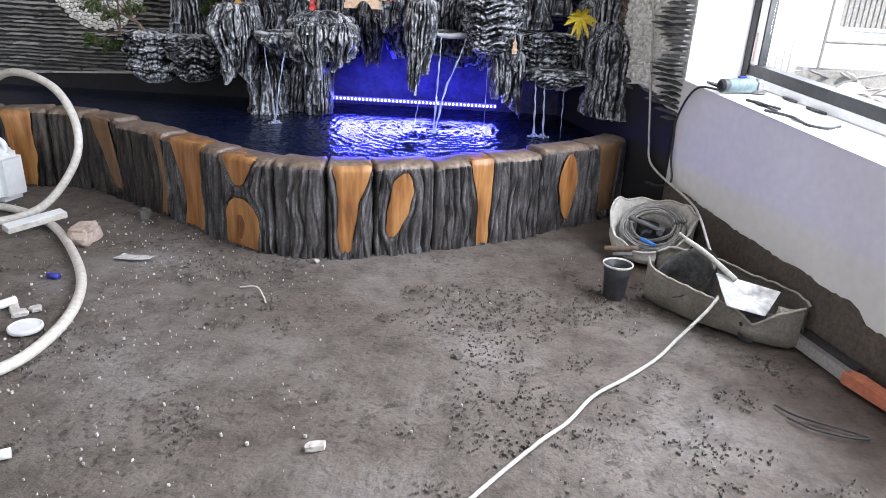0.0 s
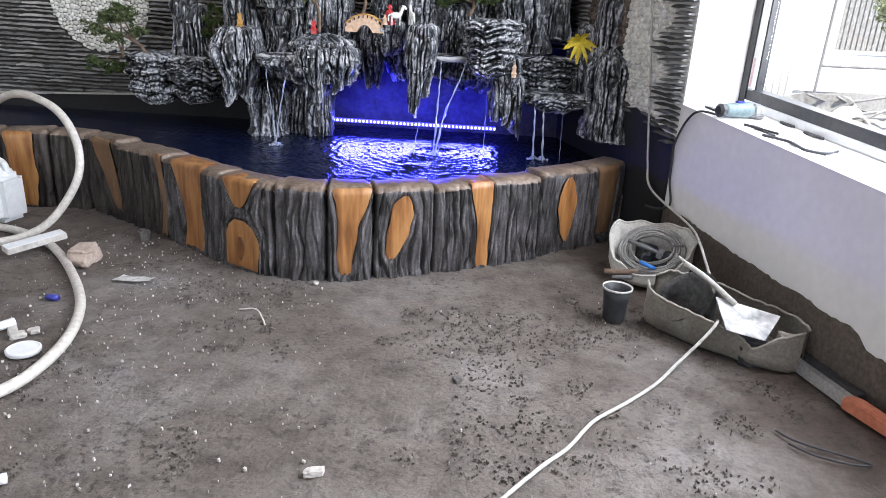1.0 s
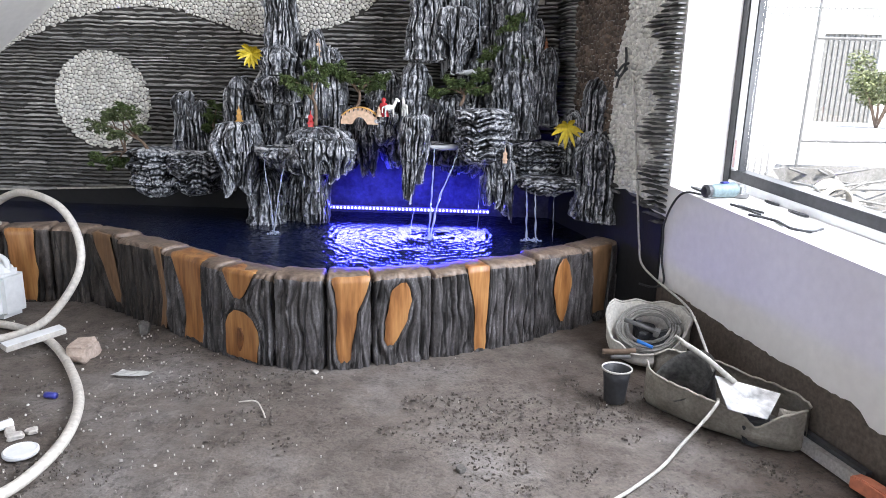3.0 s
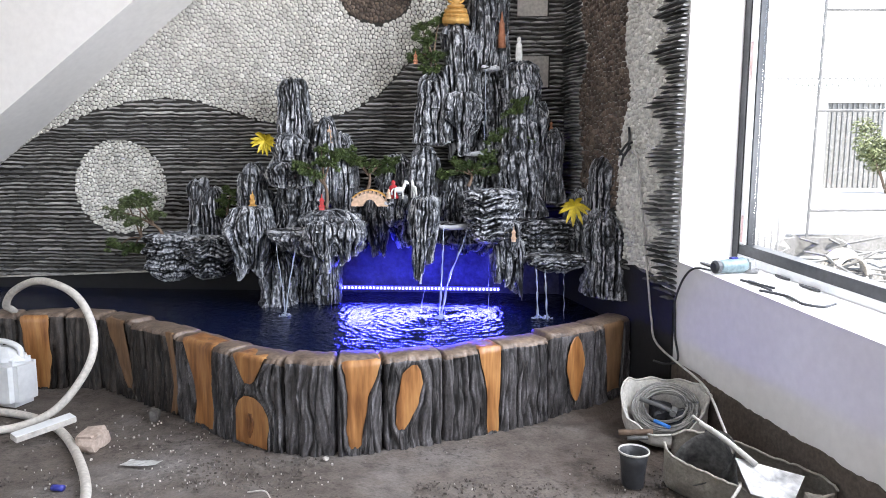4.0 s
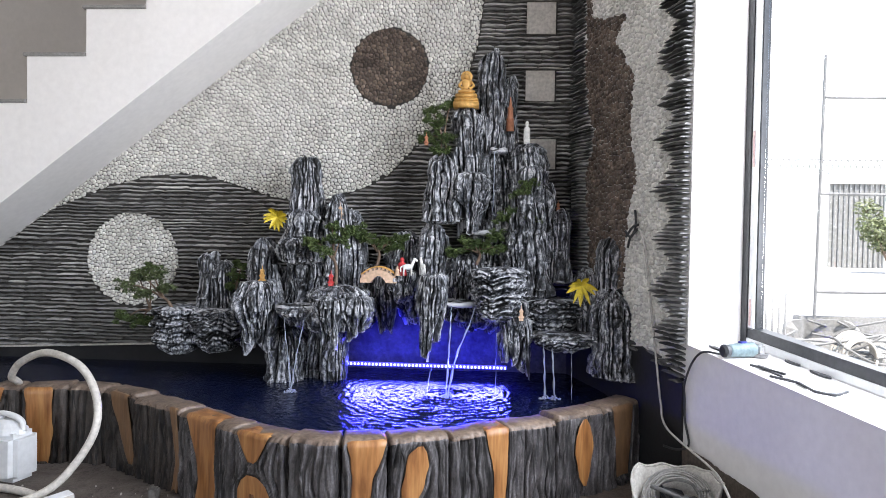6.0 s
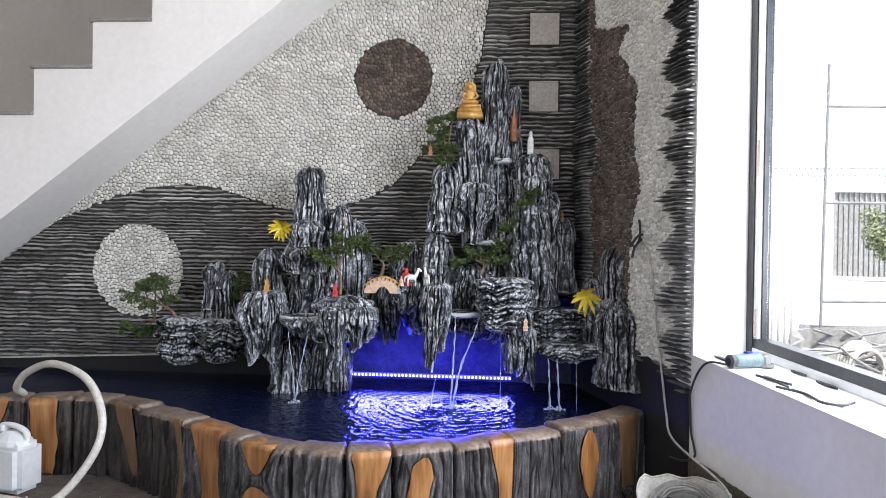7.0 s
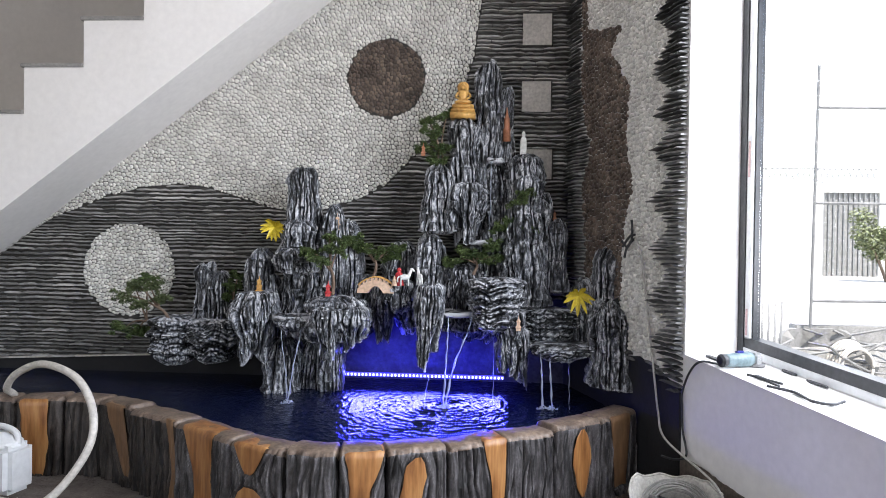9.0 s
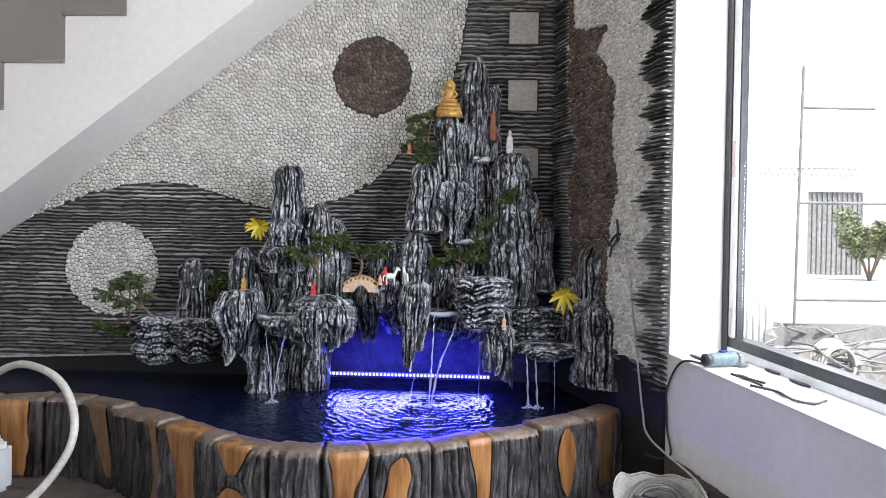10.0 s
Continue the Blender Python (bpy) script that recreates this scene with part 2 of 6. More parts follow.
M_OUTRUBBLE = surface("weathered_concrete", (0.20, 0.20, 0.19), (0.36, 0.35, 0.34), 5, 40, 0.85)
# glow for a board added outside so the overexposed sky shows white
M_SKYGLOW, t, b = nodes("white_sky_glow", 1.0)
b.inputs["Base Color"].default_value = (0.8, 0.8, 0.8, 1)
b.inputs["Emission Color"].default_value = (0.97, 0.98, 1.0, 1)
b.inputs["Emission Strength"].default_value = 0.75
M_WATER, t, b = nodes("dark_pond_water", 0.04)
b.inputs["Base Color"].default_value = (0.004, 0.007, 0.028, 1)
b.inputs["IOR"].default_value = 1.33
bump(t, b, tex(t, "Noise", 60, 3, (1, 1, 1)), 0.25, 0.01)
M_FALL, t, b = nodes("falling_water", 0.12)
b.inputs["Base Color"].default_value = (0.75, 0.82, 0.95, 1)
b.inputs["Transmission Weight"].default_value = 0.65
b.inputs["IOR"].default_value = 1.33
M_GLASS = bpy.data.materials.new("window_glass")
M_GLASS.use_nodes = True
t = M_GLASS.node_tree
t.nodes.remove(t.nodes["Principled BSDF"])
g_t, g_g, g_m = (t.nodes.new("ShaderNode" + k) for k in ("BsdfTransparent", "BsdfGlossy", "MixShader"))
g_g.inputs["Roughness"].default_value = 0.02
g_m.inputs[0].default_value = 0.05
t.links.new(g_t.outputs[0], g_m.inputs[1])
t.links.new(g_g.outputs[0], g_m.inputs[2])
t.links.new(g_m.outputs[0], t.nodes["Material Output"].inputs[0])
M_LED, t, b = nodes("blue_led", 0.3)
b.inputs["Emission Color"].default_value = (0.20, 0.26, 1.0, 1)
b.inputs["Emission Strength"].default_value = 6.5
M_TUBE, t, b = nodes("blue_led_tube", 0.3)
b.inputs["Base Color"].default_value = (0.05, 0.05, 0.5, 1)
b.inputs["Emission Color"].default_value = (0.04, 0.03, 1.0, 1)
b.inputs["Emission Strength"].default_value = 1.6

# ---- mesh helpers ----


def mesh_of(name, bm, material, smooth=False):
    me = bpy.data.meshes.new(name)
    bm.to_mesh(me)
    bm.free()
    for m in material if isinstance(material, (list, tuple)) else [material]:
        me.materials.append(m)
    if smooth:
        me.polygons.foreach_set("use_smooth", [True] * len(me.polygons))
    return me


def part(name, bm, material, parent=None, label="", smooth=False):
    ob = new(name, mesh_of(name, bm, material, smooth))
    if parent:
        ob.parent = parent
    return tagged(ob, label)


def raw(name, verts, faces, material, parent=None, label="", smooth=False, kind=""):
    me = bpy.data.meshes.new(name)
    me.from_pydata(verts, [], faces)
    me.materials.append(material)
    if smooth:
        me.polygons.foreach_set("use_smooth", [True] * len(me.polygons))
    ob = new(name, me)
    if parent:
        ob.parent = parent
    return tagged(ob, label, kind=kind)


def thing(name, label, category, at=(0, 0, 0), group="", kind=""):
    ob = new(name)
    ob.location = at
    ob.empty_display_size = 0.05
    return tagged(ob, label, category, group, kind)


def box(bm, lo, hi, bevel=0.0, m=None):
    made = bmesh.ops.create_cube(bm, size=1)
    vs = made["verts"]
    for v in vs:
        v.co = Vector([lo[i] + (v.co[i] + 0.5) * (hi[i] - lo[i]) for i in range(3)])
    if bevel:
        es = list({e for v in vs for e in v.link_edges})
        vs = list({v for f in bmesh.ops.bevel(bm, geom=es, offset=bevel, segments=2, affect="EDGES")["faces"] for v in f.verts} | {v for v in vs if v.is_valid})
    if m:
        bmesh.ops.transform(bm, matrix=m, verts=vs)
    return bm


def prism(bm, poly, place, d0, d1):
    """A polygon of (u, v) pushed from depth d0 to d1; place(u, v, d) gives the point."""
    a = [bm.verts.new(place(u, v, d0)) for u, v in poly]
    b = [bm.verts.new(place(u, v, d1)) for u, v in poly]
    n = len(poly)
    bm.faces.new(a)
    bm.faces.new(b[::-1])
    for i in range(n):
        bm.faces.new((a[i], b[i], b[(i + 1) % n], a[(i + 1) % n]))
    bmesh.ops.recalc_face_normals(bm, faces=bm.faces)
    return bm


def lathe(bm, rings, n=16, m=None, cap=True):
    """rings: (radius, z)."""
    rows = [[bm.verts.new((r * math.cos(2 * math.pi * i / n), r * math.sin(2 * math.pi * i / n), z)) for i in range(n)] for r, z in rings]
    for a, b in zip(rows, rows[1:]):
        for i in range(n):
            bm.faces.new((a[i], a[(i + 1) % n], b[(i + 1) % n], b[i]))
    if cap:
        bm.faces.new(rows[0][::-1])
        bm.faces.new(rows[-1])
    if m:
        bmesh.ops.transform(bm, matrix=m, verts=[v for r in rows for v in r])
    return bm


def spline(pts, per=8):
    p = [Vector(q) for q in pts]
    p = [2 * p[0] - p[1], *p, 2 * p[-1] - p[-2]]
    out = []
    for i in range(1, len(p) - 2):
        a, b, c, d = p[i - 1:i + 3]
        for k in range(per):
            t = k / per
            out.append(0.5 * ((2 * b) + (c - a) * t + (2 * a - 5 * b + 4 * c - d) * t * t + (3 * b - a - 3 * c + d) * t ** 3))
    out.append(p[-2])
    return out


def tube(bm, pts, radius, n=8, taper=None, caps=True):
    """A round tube along points; taper gives the radius at 0..1."""
    rows, up = [], Vector((0, 0, 1))
    side = None
    for i, p in enumerate(pts):
        d = (pts[min(i + 1, len(pts) - 1)] - pts[max(i - 1, 0)]).normalized()
        if side is None:
            side = d.cross(up if abs(d.z) < 0.9 else Vector((1, 0, 0))).normalized()
        side = (side - d * side.dot(d)).normalized()
        top = side.cross(d)
        r = taper(i / max(1, len(pts) - 1)) if taper else radius
        rows.append([bm.verts.new(p + (side * math.cos(2 * math.pi * k / n) + top * math.sin(2 * math.pi * k / n)) * r) for k in range(n)])
    for a, b in zip(rows, rows[1:]):
        for k in range(n):
            bm.faces.new((a[k], a[(k + 1) % n], b[(k + 1) % n], b[k]))
    if caps:
        bm.faces.new(rows[0][::-1])
        bm.faces.new(rows[-1])
    bmesh.ops.recalc_face_normals(bm, faces=bm.faces)
    return bm


def interp(x, table):
    """Piecewise linear, smoothed at the knots' own spacing."""
    if x <= table[0][0]:
        return table[0][1]
    for (x0, y0), (x1, y1) in zip(table, table[1:]):
        if x <= x1:
            k = (x - x0) / (x1 - x0)
            return y0 + (y1 - y0) * k
    return table[-1][1]


# ---- plan ----
BACK = 4.05            # face of the wall behind the pond
WDIR = Vector((0.2873, -0.9578, 0))   # along the window wall, towards the room
WNOR = Vector((-0.9578, -0.2873, 0))  # out of the window wall, into the room
WCORNER = Vector((0.614, BACK, 0))


def on_back(x, z, d):
    return Vector((x, BACK - d, z))


def on_side(s, z, d):
    return WCORNER + WDIR * s + WNOR * d + Vector((0, 0, z))


# ---- large structure ----
def rough_floor():
    xs = np.concatenate([np.linspace(-6, -2.3, 12), np.linspace(-2.25, 1.5, 190), np.linspace(1.6, 3.0, 6)])
    ys = np.concatenate([np.linspace(-4.2, 0.3, 14), np.linspace(0.35, 3.3, 150), np.linspace(3.4, 5.0, 8)])
    vs = []
    for y in ys:
        for x in xs:
            z = 0.006 * noise.fractal(Vector((x * 3, y * 3, 0)), 0.9, 2.0, 3) + 0.0035 * noise.noise(Vector((x * 26, y * 26, 3)))
            c = noise.noise(Vector((x * 1.5, y * 1.5, 9)))
            if c > 0.0:
                z += 0.012 * min(1, c * 3) * max(0, noise.noise(Vector((x * 33, y * 19, 5))))
            vs.append((x, y, z - 0.004))
    w = len(xs)
    fs = [(j * w + i, j * w + i + 1, (j + 1) * w + i + 1, (j + 1) * w + i) for j in range(len(ys) - 1) for i in range(w - 1)]
    ob = raw("floor", vs, fs, M_FLOOR, smooth=True)
    return tagged(ob, "rough brown-grey cement screed floor, damp and trodden", "floor", kind="structure")


rough_floor()

SOFFIT = lambda x: 1.204 + 0.7545 * (x + 2.635)

wall_north = part("wall_north", prism(bmesh.new(), [(-3.6, -0.1), (1.2, -0.1), (1.2, 3.3), (0.22, 3.3), (-3.6, SOFFIT(-3.6) + 0.06)], on_back, -0.12, 0), M_MORTAR)
tagged(wall_north, "pond back wall under the stairs, clad in slate and pebbles", "wall", kind="structure")
part("pond_lining", prism(bmesh.new(), [(-3.6, 0.0), (-0.95, 0.0), (-1.0, 0.43), (-1.5, 0.43), (-3.6, 0.33)], on_back, 0.001, 0.008), M_BLACK, wall_north, "black painted strip at the water line")
# dark sheet added in place of slate to give the recess its shade
part("recess_shade_sheet", prism(bmesh.new(), [(-0.949, 0.0), (0.64, 0.0), (0.64, 0.80), (-0.949, 0.80)], on_back, 0.001, 0.008), M_RECESS, wall_north, "dark grey sheet standing in for the shaded recess behind the strip light")
part("ledge", prism(bmesh.new(), [(-3.6, 0.335), (-1.45, 0.432), (-1.45, 0.442), (-3.6, 0.345)], on_back, 0.0, 0.03), M_TILE, wall_north, "thin pale mortar ledge")

# the window wall: below the sill, above the opening, and the part beside the pond
S_EDGE, S_END = 1.235, 5.4
SILL = lambda s: 0.668 - 0.085 * (min(s, 2.6) - 1.276)
bm = bmesh.new()
prism(bm, [(-0.1, -0.1), (S_EDGE, -0.1), (S_EDGE, 3.3), (-0.1, 3.3)], on_side, -0.33, 0)
prism(bm, [(S_EDGE, -0.1), (S_END, -0.1), (S_END, SILL(S_END)), (2.6, SILL(2.6)), (S_EDGE, SILL(S_EDGE))], on_side, -0.33, 0)
prism(bm, [(S_EDGE, 2.75), (S_END, 2.75), (S_END, 3.3), (S_EDGE, 3.3)], on_side, -0.33, 0)
prism(bm, [(S_END, -0.1), (8.6, -0.1), (8.6, 3.3), (S_END, 3.3)], on_side, -0.33, 0)
wall_east = part("wall_east", bm, M_PAINT)
tagged(wall_east, "white painted window wall with a dirty splash band", "wall", kind="structure")
# ragged cement splash along the foot of the wall
pts_top = []
for i in range(230):
    s = 1.22 + i * 0.018
    z = interp(s, [(1.3, 0.25), (1.7, 0.215), (2.0, 0.20), (2.29, 0.187), (2.325, 0.153), (2.6, 0.14), (6, 0.12)])
    z += 0.010 * noise.noise(Vector((s * 9, 1, 0))) + 0.009 * noise.noise(Vector((s * 45, 2, 0)))
    pts_top.append((s, z))
bm = bmesh.new()
prism(bm, [(1.22, -0.02), (pts_top[-1][0], -0.02), *pts_top[::-1]], on_side, 0.001, 0.005)
part("splash_band", bm, M_DAMP, wall_east, "ragged dark cement splash")
part("pond_lining", prism(bmesh.new(), [(0.0, 0.0), (1.218, 0.0), (1.218, 0.53), (0.87, 0.61), (0.0, 0.47)], on_side, 0.001, 0.012), M_BLACK, wall_east, "black painted strip beside the pond")

for name, lo, hi, mat in (("wall_west", (-6.1, -4.2, -0.1), (-5.95, 5.1, 3.3), M_BEIGE), ("wall_stair", (-6.0, 4.95, -0.1), (1.2, 5.1, 3.3), M_BEIGE)):
    tagged(part(name, box(bmesh.new(), lo, hi), mat), "plain painted room wall", "wall", kind="structure")
bm = bmesh.new()
box(bm, (-6.0, -3.65, -0.1), (-4.9, -3.5, 3.3))
box(bm, (-1.5, -3.65, -0.1), (3.4, -3.5, 3.3))
box(bm, (-4.9, -3.65, 2.75), (-1.5, -3.5, 3.3))
tagged(part("wall_south", bm, M_BEIGE), "plain wall with a wide open doorway", "wall", kind="structure")
tagged(part("ceiling", prism(bmesh.new(), [(-6.1, -3.65), (3.24, -3.65), (0.62, 5.1), (-6.1, 5.1)], lambda x, y, z: Vector((x, y, z)), 3.3, 3.42), M_PAINT), "plain white ceiling", "ceiling", kind="structure")

# staircase
stair = thing("staircase", "white staircase side with grey stone treads over the pond", "staircase", (-2.4, 3.59, 0), kind="structure")
steps = [(-2.762 + 0.338 * k, 1.823 + 0.256 * k) for k in range(-5, 7)]
poly = []
for (x, z), (x2, z2) in zip(steps, steps[1:]):
    poly += [(x, z - 0.02), (x2, z - 0.02)]
poly += [(steps[-1][0], steps[-1][1] - 0.02), (steps[-1][0] + 0.1, SOFFIT(steps[-1][0] + 0.1)), (steps[0][0], SOFFIT(steps[0][0]))]


def on_stair(x, z, d):
    return Vector((x + 2.4, d, z))


part("flight", prism(bmesh.new(), poly, on_stair, 0.0, 1.34), M_STAIR, stair)
for (x, z), (x2, z2) in zip(steps, steps[1:]):
    part("tread", box(bmesh.new(), (x + 2.4 - 0.018, -0.015, z - 0.02), (x2 + 2.4 + 0.0, 1.34, z), 0.004), M_TREAD, stair, "grey stone tread")

# ---- wall cladding ----
WAVE = [(-2.9, 1.02), (-2.58, 1.23), (-2.2, 1.385), (-1.95, 1.445), (-1.767, 1.462), (-1.6, 1.45), (-1.45, 1.41), (-1.2, 1.33), (-1.05, 1.305), (-0.92, 1.30), (-0.74, 1.345), (-0.6, 1.40), (-0.47, 1.475), (-0.263, 1.687), (-0.12, 1.86), (-0.03, 1.99), (0.05, 2.25), (0.09, 2.6), (0.10, 3.4)]
SQUARES = [(0.333, 2.307, 2.492), (0.333, 1.913, 2.092), (0.345, 1.515, 1.69)]


def back_zone(x, z):
    if z > SOFFIT(x) + 0.02 or z < interp(x, [(-3.6, 0.345), (-1.45, 0.442), (-1.0, 0.45), (-0.96, 0.79), (1, 0.79)]) or x > 0.61:
        return ""
    if math.hypot(x + 2.06, z - 0.933) < 0.29:
        return "cream"
    if math.hypot(x + 0.478, z - 2.112) < 0.232:
        return "brown"
    for sx, z0, z1 in SQUARES:
        if sx - 0.005 < x < sx + 0.175 and z0 - 0.005 < z < z1 + 0.005:
            return ""
    return "cream" if x < 0.1 and z > interp(x, WAVE) else "slate"


BROWN_R = [(0.4, 0.678), (0.9, 0.678), (1.21, 0.698), (1.4, 0.788), (1.63, 0.708), (1.91, 0.738), (2.06, 0.598), (2.12, 0.528), (2.2, 0.638), (2.235, 0.648), (2.26, 0.478), (2.32, 0.258), (2.5, 0.238), (3.3, 0.208)]
BROWN_L = [(0.4, 0.250), (1.1, 0.260), (1.45, 0.200), (1.6, 0.280), (1.7, 0.300), (1.8, 0.230), (2.06, 0.170), (3.3, 0.160)]


def side_zone(s, z):
    if s > 1.222 or s < 0 or z < interp(s, [(0, 0.47), (0.87, 0.60), (1.22, 0.51)]):
        return ""
    tooth = (z * 4.9 + 0.35 * noise.noise(Vector((z * 3, 4, 0)))) % 1.0
    tip = 0.965 + 0.16 * abs(tooth * 2 - 1) ** 0.8 + 0.02 * noise.noise(Vector((z * 40, 1, 7)))
    if s > tip or (z < 0.60 + 0.1 * (1 - s) and s > 0.75):
        return "slate"
    if s < interp(z, BROWN_L) + 0.03 * noise.noise(Vector((z * 22, 8, 1))):
        return "slate"
    return "brown" if s < interp(z, BROWN_R) + 0.015 * noise.noise(Vector((z * 9, 3, 1))) else "cream"


def slate_rows(zone, place, u0, u1, z0, z1, seed, height=0.0175, edge=None):
    rng = random.Random(seed)
    vs, fs = [], []
    z = z0
    while z < z1:
        h = height * rng.uniform(0.75, 1.3)
        u, run = u0, None
        spans = []
        while u < u1:
            inside = zone(u, z + h / 2) == "slate"
            if inside and run is None:
                run = u
            if not inside and run is not None:
                spans.append((run, u))
                run = None
            u += 0.006
        if run is not None:
            spans.append((run, u1))
        for a, b in spans:
            while a < b - 0.004:
                e = min(b, a + rng.uniform(0.06, 0.22))
                out = rng.uniform(0.010, 0.040)
                if edge and e > edge:
                    out += rng.uniform(0.0, 0.02)
                n = len(vs)
                k = max(1, int((e - a) / 0.026))
                for i in range(k + 1):
                    u = a + (e - a) * i / k
                    dz = 0.007 * noise.noise(Vector((u * 7, z * 5, seed))) + 0.0042 * noise.noise(Vector((u * 30, z * 30, seed)))
                    o = out + 0.004 * rng.uniform(-1, 1)
                    thick = h * (0.55 if 0 < i < k else 0.36)
                    for d, zz in ((0, z), (o, z + 0.1 * h), (o * 0.93, z + 0.5 * thick), (o * 0.8, z + thick), (0, z + thick)):
                        vs.append(place(u, zz + dz, d))
                for i in range(k):
                    for j in range(4):
                        p = n + i * 5 + j
                        fs.append((p, p + 5, p + 6, p + 1))
                fs.append(tuple(n + j for j in range(5)))
                fs.append(tuple(n + k * 5 + 4 - j for j in range(5)))
                a = e + rng.uniform(0.0005, 0.003)
        z += h
    return vs, fs


def pebbles(zone, label, place, u0, u1, z0, z1, size, seed, proud=0.011):
    """Close-packed pebbles: the cells of a shaken grid, shrunk and domed."""
    rng = random.Random(seed)
    nu, nz = int((u1 - u0) / size) + 1, int((z1 - z0) / (size * 0.88)) + 1
    grid = {}
    for j in range(-1, nz + 1):
        for i in range(-1, nu + 1):
            grid[i, j] = (u0 + (i + 0.5 * (j % 2) + rng.uniform(-0.46, 0.46)) * size, z0 + (j + rng.uniform(-0.46, 0.46)) * size * 0.88)
    vs, fs = [], []
    for j in range(nz):
        for i in range(nu):
            cu, cz = grid[i, j]
            if zone(cu, cz) != label:
                continue
            poly = [(cu + size * a, cz + size * b) for a, b in ((-1, -1), (1, -1), (1, 1), (-1, 1))]
            for dj in (-2, -1, 0, 1, 2):
                for di in (-2, -1, 0, 1, 2):
                    q = grid.get((i + di, j + dj))
                    if q is None or (di == 0 and dj == 0):
                        continue
                    mu, mz, du, dz = (cu + q[0]) / 2, (cz + q[1]) / 2, q[0] - cu, q[1] - cz
                    cut = []
                    for a, b in zip(poly, poly[1:] + poly[:1]):
                        fa, fb = (a[0] - mu) * du + (a[1] - mz) * dz, (b[0] - mu) * du + (b[1] - mz) * dz
                        if fa <= 0:
                            cut.append(a)
                        if (fa < 0) != (fb < 0) and fa != fb:
                            k = fa / (fa - fb)
                            cut.append((a[0] + k * (b[0] - a[0]), a[1] + k * (b[1] - a[1])))
                    poly = cut
                    if len(poly) < 3:
                        break
                if len(poly) < 3:
                    break
            if len(poly) < 3:
                continue
            mu, mz = sum(p[0] for p in poly) / len(poly), sum(p[1] for p in poly) / len(poly)
            # cut the corners so that the outline is rounded
            soft = []
            for a, b in zip(poly, poly[1:] + poly[:1]):
                soft += [(a[0] * 0.75 + b[0] * 0.25, a[1] * 0.75 + b[1] * 0.25), (a[0] * 0.25 + b[0] * 0.75, a[1] * 0.25 + b[1] * 0.75)]
            for c, p in enumerate(soft):
                if zone(*p) != label:
                    k0, k1 = 0.0, 1.0
                    for _ in range(6):
                        k = (k0 + k1) / 2
                        k0, k1 = (k, k1) if zone(mu + (p[0] - mu) * k, mz + (p[1] - mz) * k) == label else (k0, k)
                    soft[c] = (mu + (p[0] - mu) * k0, mz + (p[1] - mz) * k0)
            n, top, m = len(vs), proud * rng.uniform(0.6, 1.3), len(soft)
            fit_k = rng.uniform(0.86, 0.96)
            for k, d in ((fit_k, 0.0), (fit_k - 0.05, top * 0.6), (fit_k * 0.58, top)):
                vs += [place(mu + (p[0] - mu) * k, mz + (p[1] - mz) * k, d) for p in soft]
            for r in (0, 1):
                fs += [(n + r * m + q, n + r * m + (q + 1) % m, n + (r + 1) * m + (q + 1) % m, n + (r + 1) * m + q) for q in range(m)]
            fs.append(tuple(n + 2 * m + q for q in range(m)))
    return vs, fs


def clad(name, made, mat, parent, label):
    ob = raw(name, made[0], made[1], mat, parent, label, smooth="pebble" in name, kind="stuff")
    bm = bmesh.new()
    bm.from_mesh(ob.data)
    bmesh.ops.recalc_face_normals(bm, faces=bm.faces)
    bm.to_mesh(ob.data)
    bm.free()


clad("slate_strips", slate_rows(back_zone, on_back, -3.4, 0.61, 0.34, 3.0, 3, 0.0235), M_SLATE, wall_north, "stacked dark slate strips in wavy rows")
clad("cream_pebbles", pebbles(back_zone, "cream", on_back, -2.9, 0.15, 0.6, 2.75, 0.025, 5), M_PEBBLE, wall_north, "close-set cream pebbles")
clad("brown_pebbles", pebbles(back_zone, "brown", on_back, -0.8, -0.2, 1.85, 2.4, 0.024, 6), M_BROWNPEB, wall_north, "disc of brown pebbles")
for sx, z0, z1 in SQUARES:
    part("stone_tile", prism(bmesh.new(), [(sx, z0), (sx + 0.17, z0), (sx + 0.17, z1), (sx, z1)], on_back, 0.001, 0.012), M_TILE, wall_north, "plain square beige tile")
clad("slate_strips", slate_rows(side_zone, on_side, 0.0, 1.222, 0.48, 3.0, 11, 0.0195, 1.1), M_SHADEDSLATE, wall_east, "jagged dark slate strips at the edge, darkened further for shade")
clad("cream_pebbles", pebbles(side_zone, "cream", on_side, 0.2, 1.2, 0.5, 2.9, 0.025, 12), M_PEBBLE, wall_east, "close-set cream pebbles")
clad("brown_pebbles", pebbles(side_zone, "brown", on_side, 0.0, 0.9, 0.45, 3.0, 0.029, 13), M_BROWNPEB, wall_east, "close-set brown pebbles")

# ---- pond ----
CURVE = [(-3.1, 2.93), (-2.62, 2.97), (-2.18, 3.02), (-1.86, 3.07), (-1.67, 3.06), (-1.457, 2.936), (-1.163, 2.758), (-0.834, 2.52), (-0.6, 2.41), (-0.385, 2.40), (-0.19, 2.46), (0.008, 2.545), (0.223, 2.67), (0.443, 2.81), (0.663, 2.997), (0.86, 3.2)]
LINE = spline([(x, y, 0) for x, y in CURVE], 20)
ARC = [0.0]
for a, b in zip(LINE, LINE[1:]):
    ARC.append(ARC[-1] + (b - a).length)


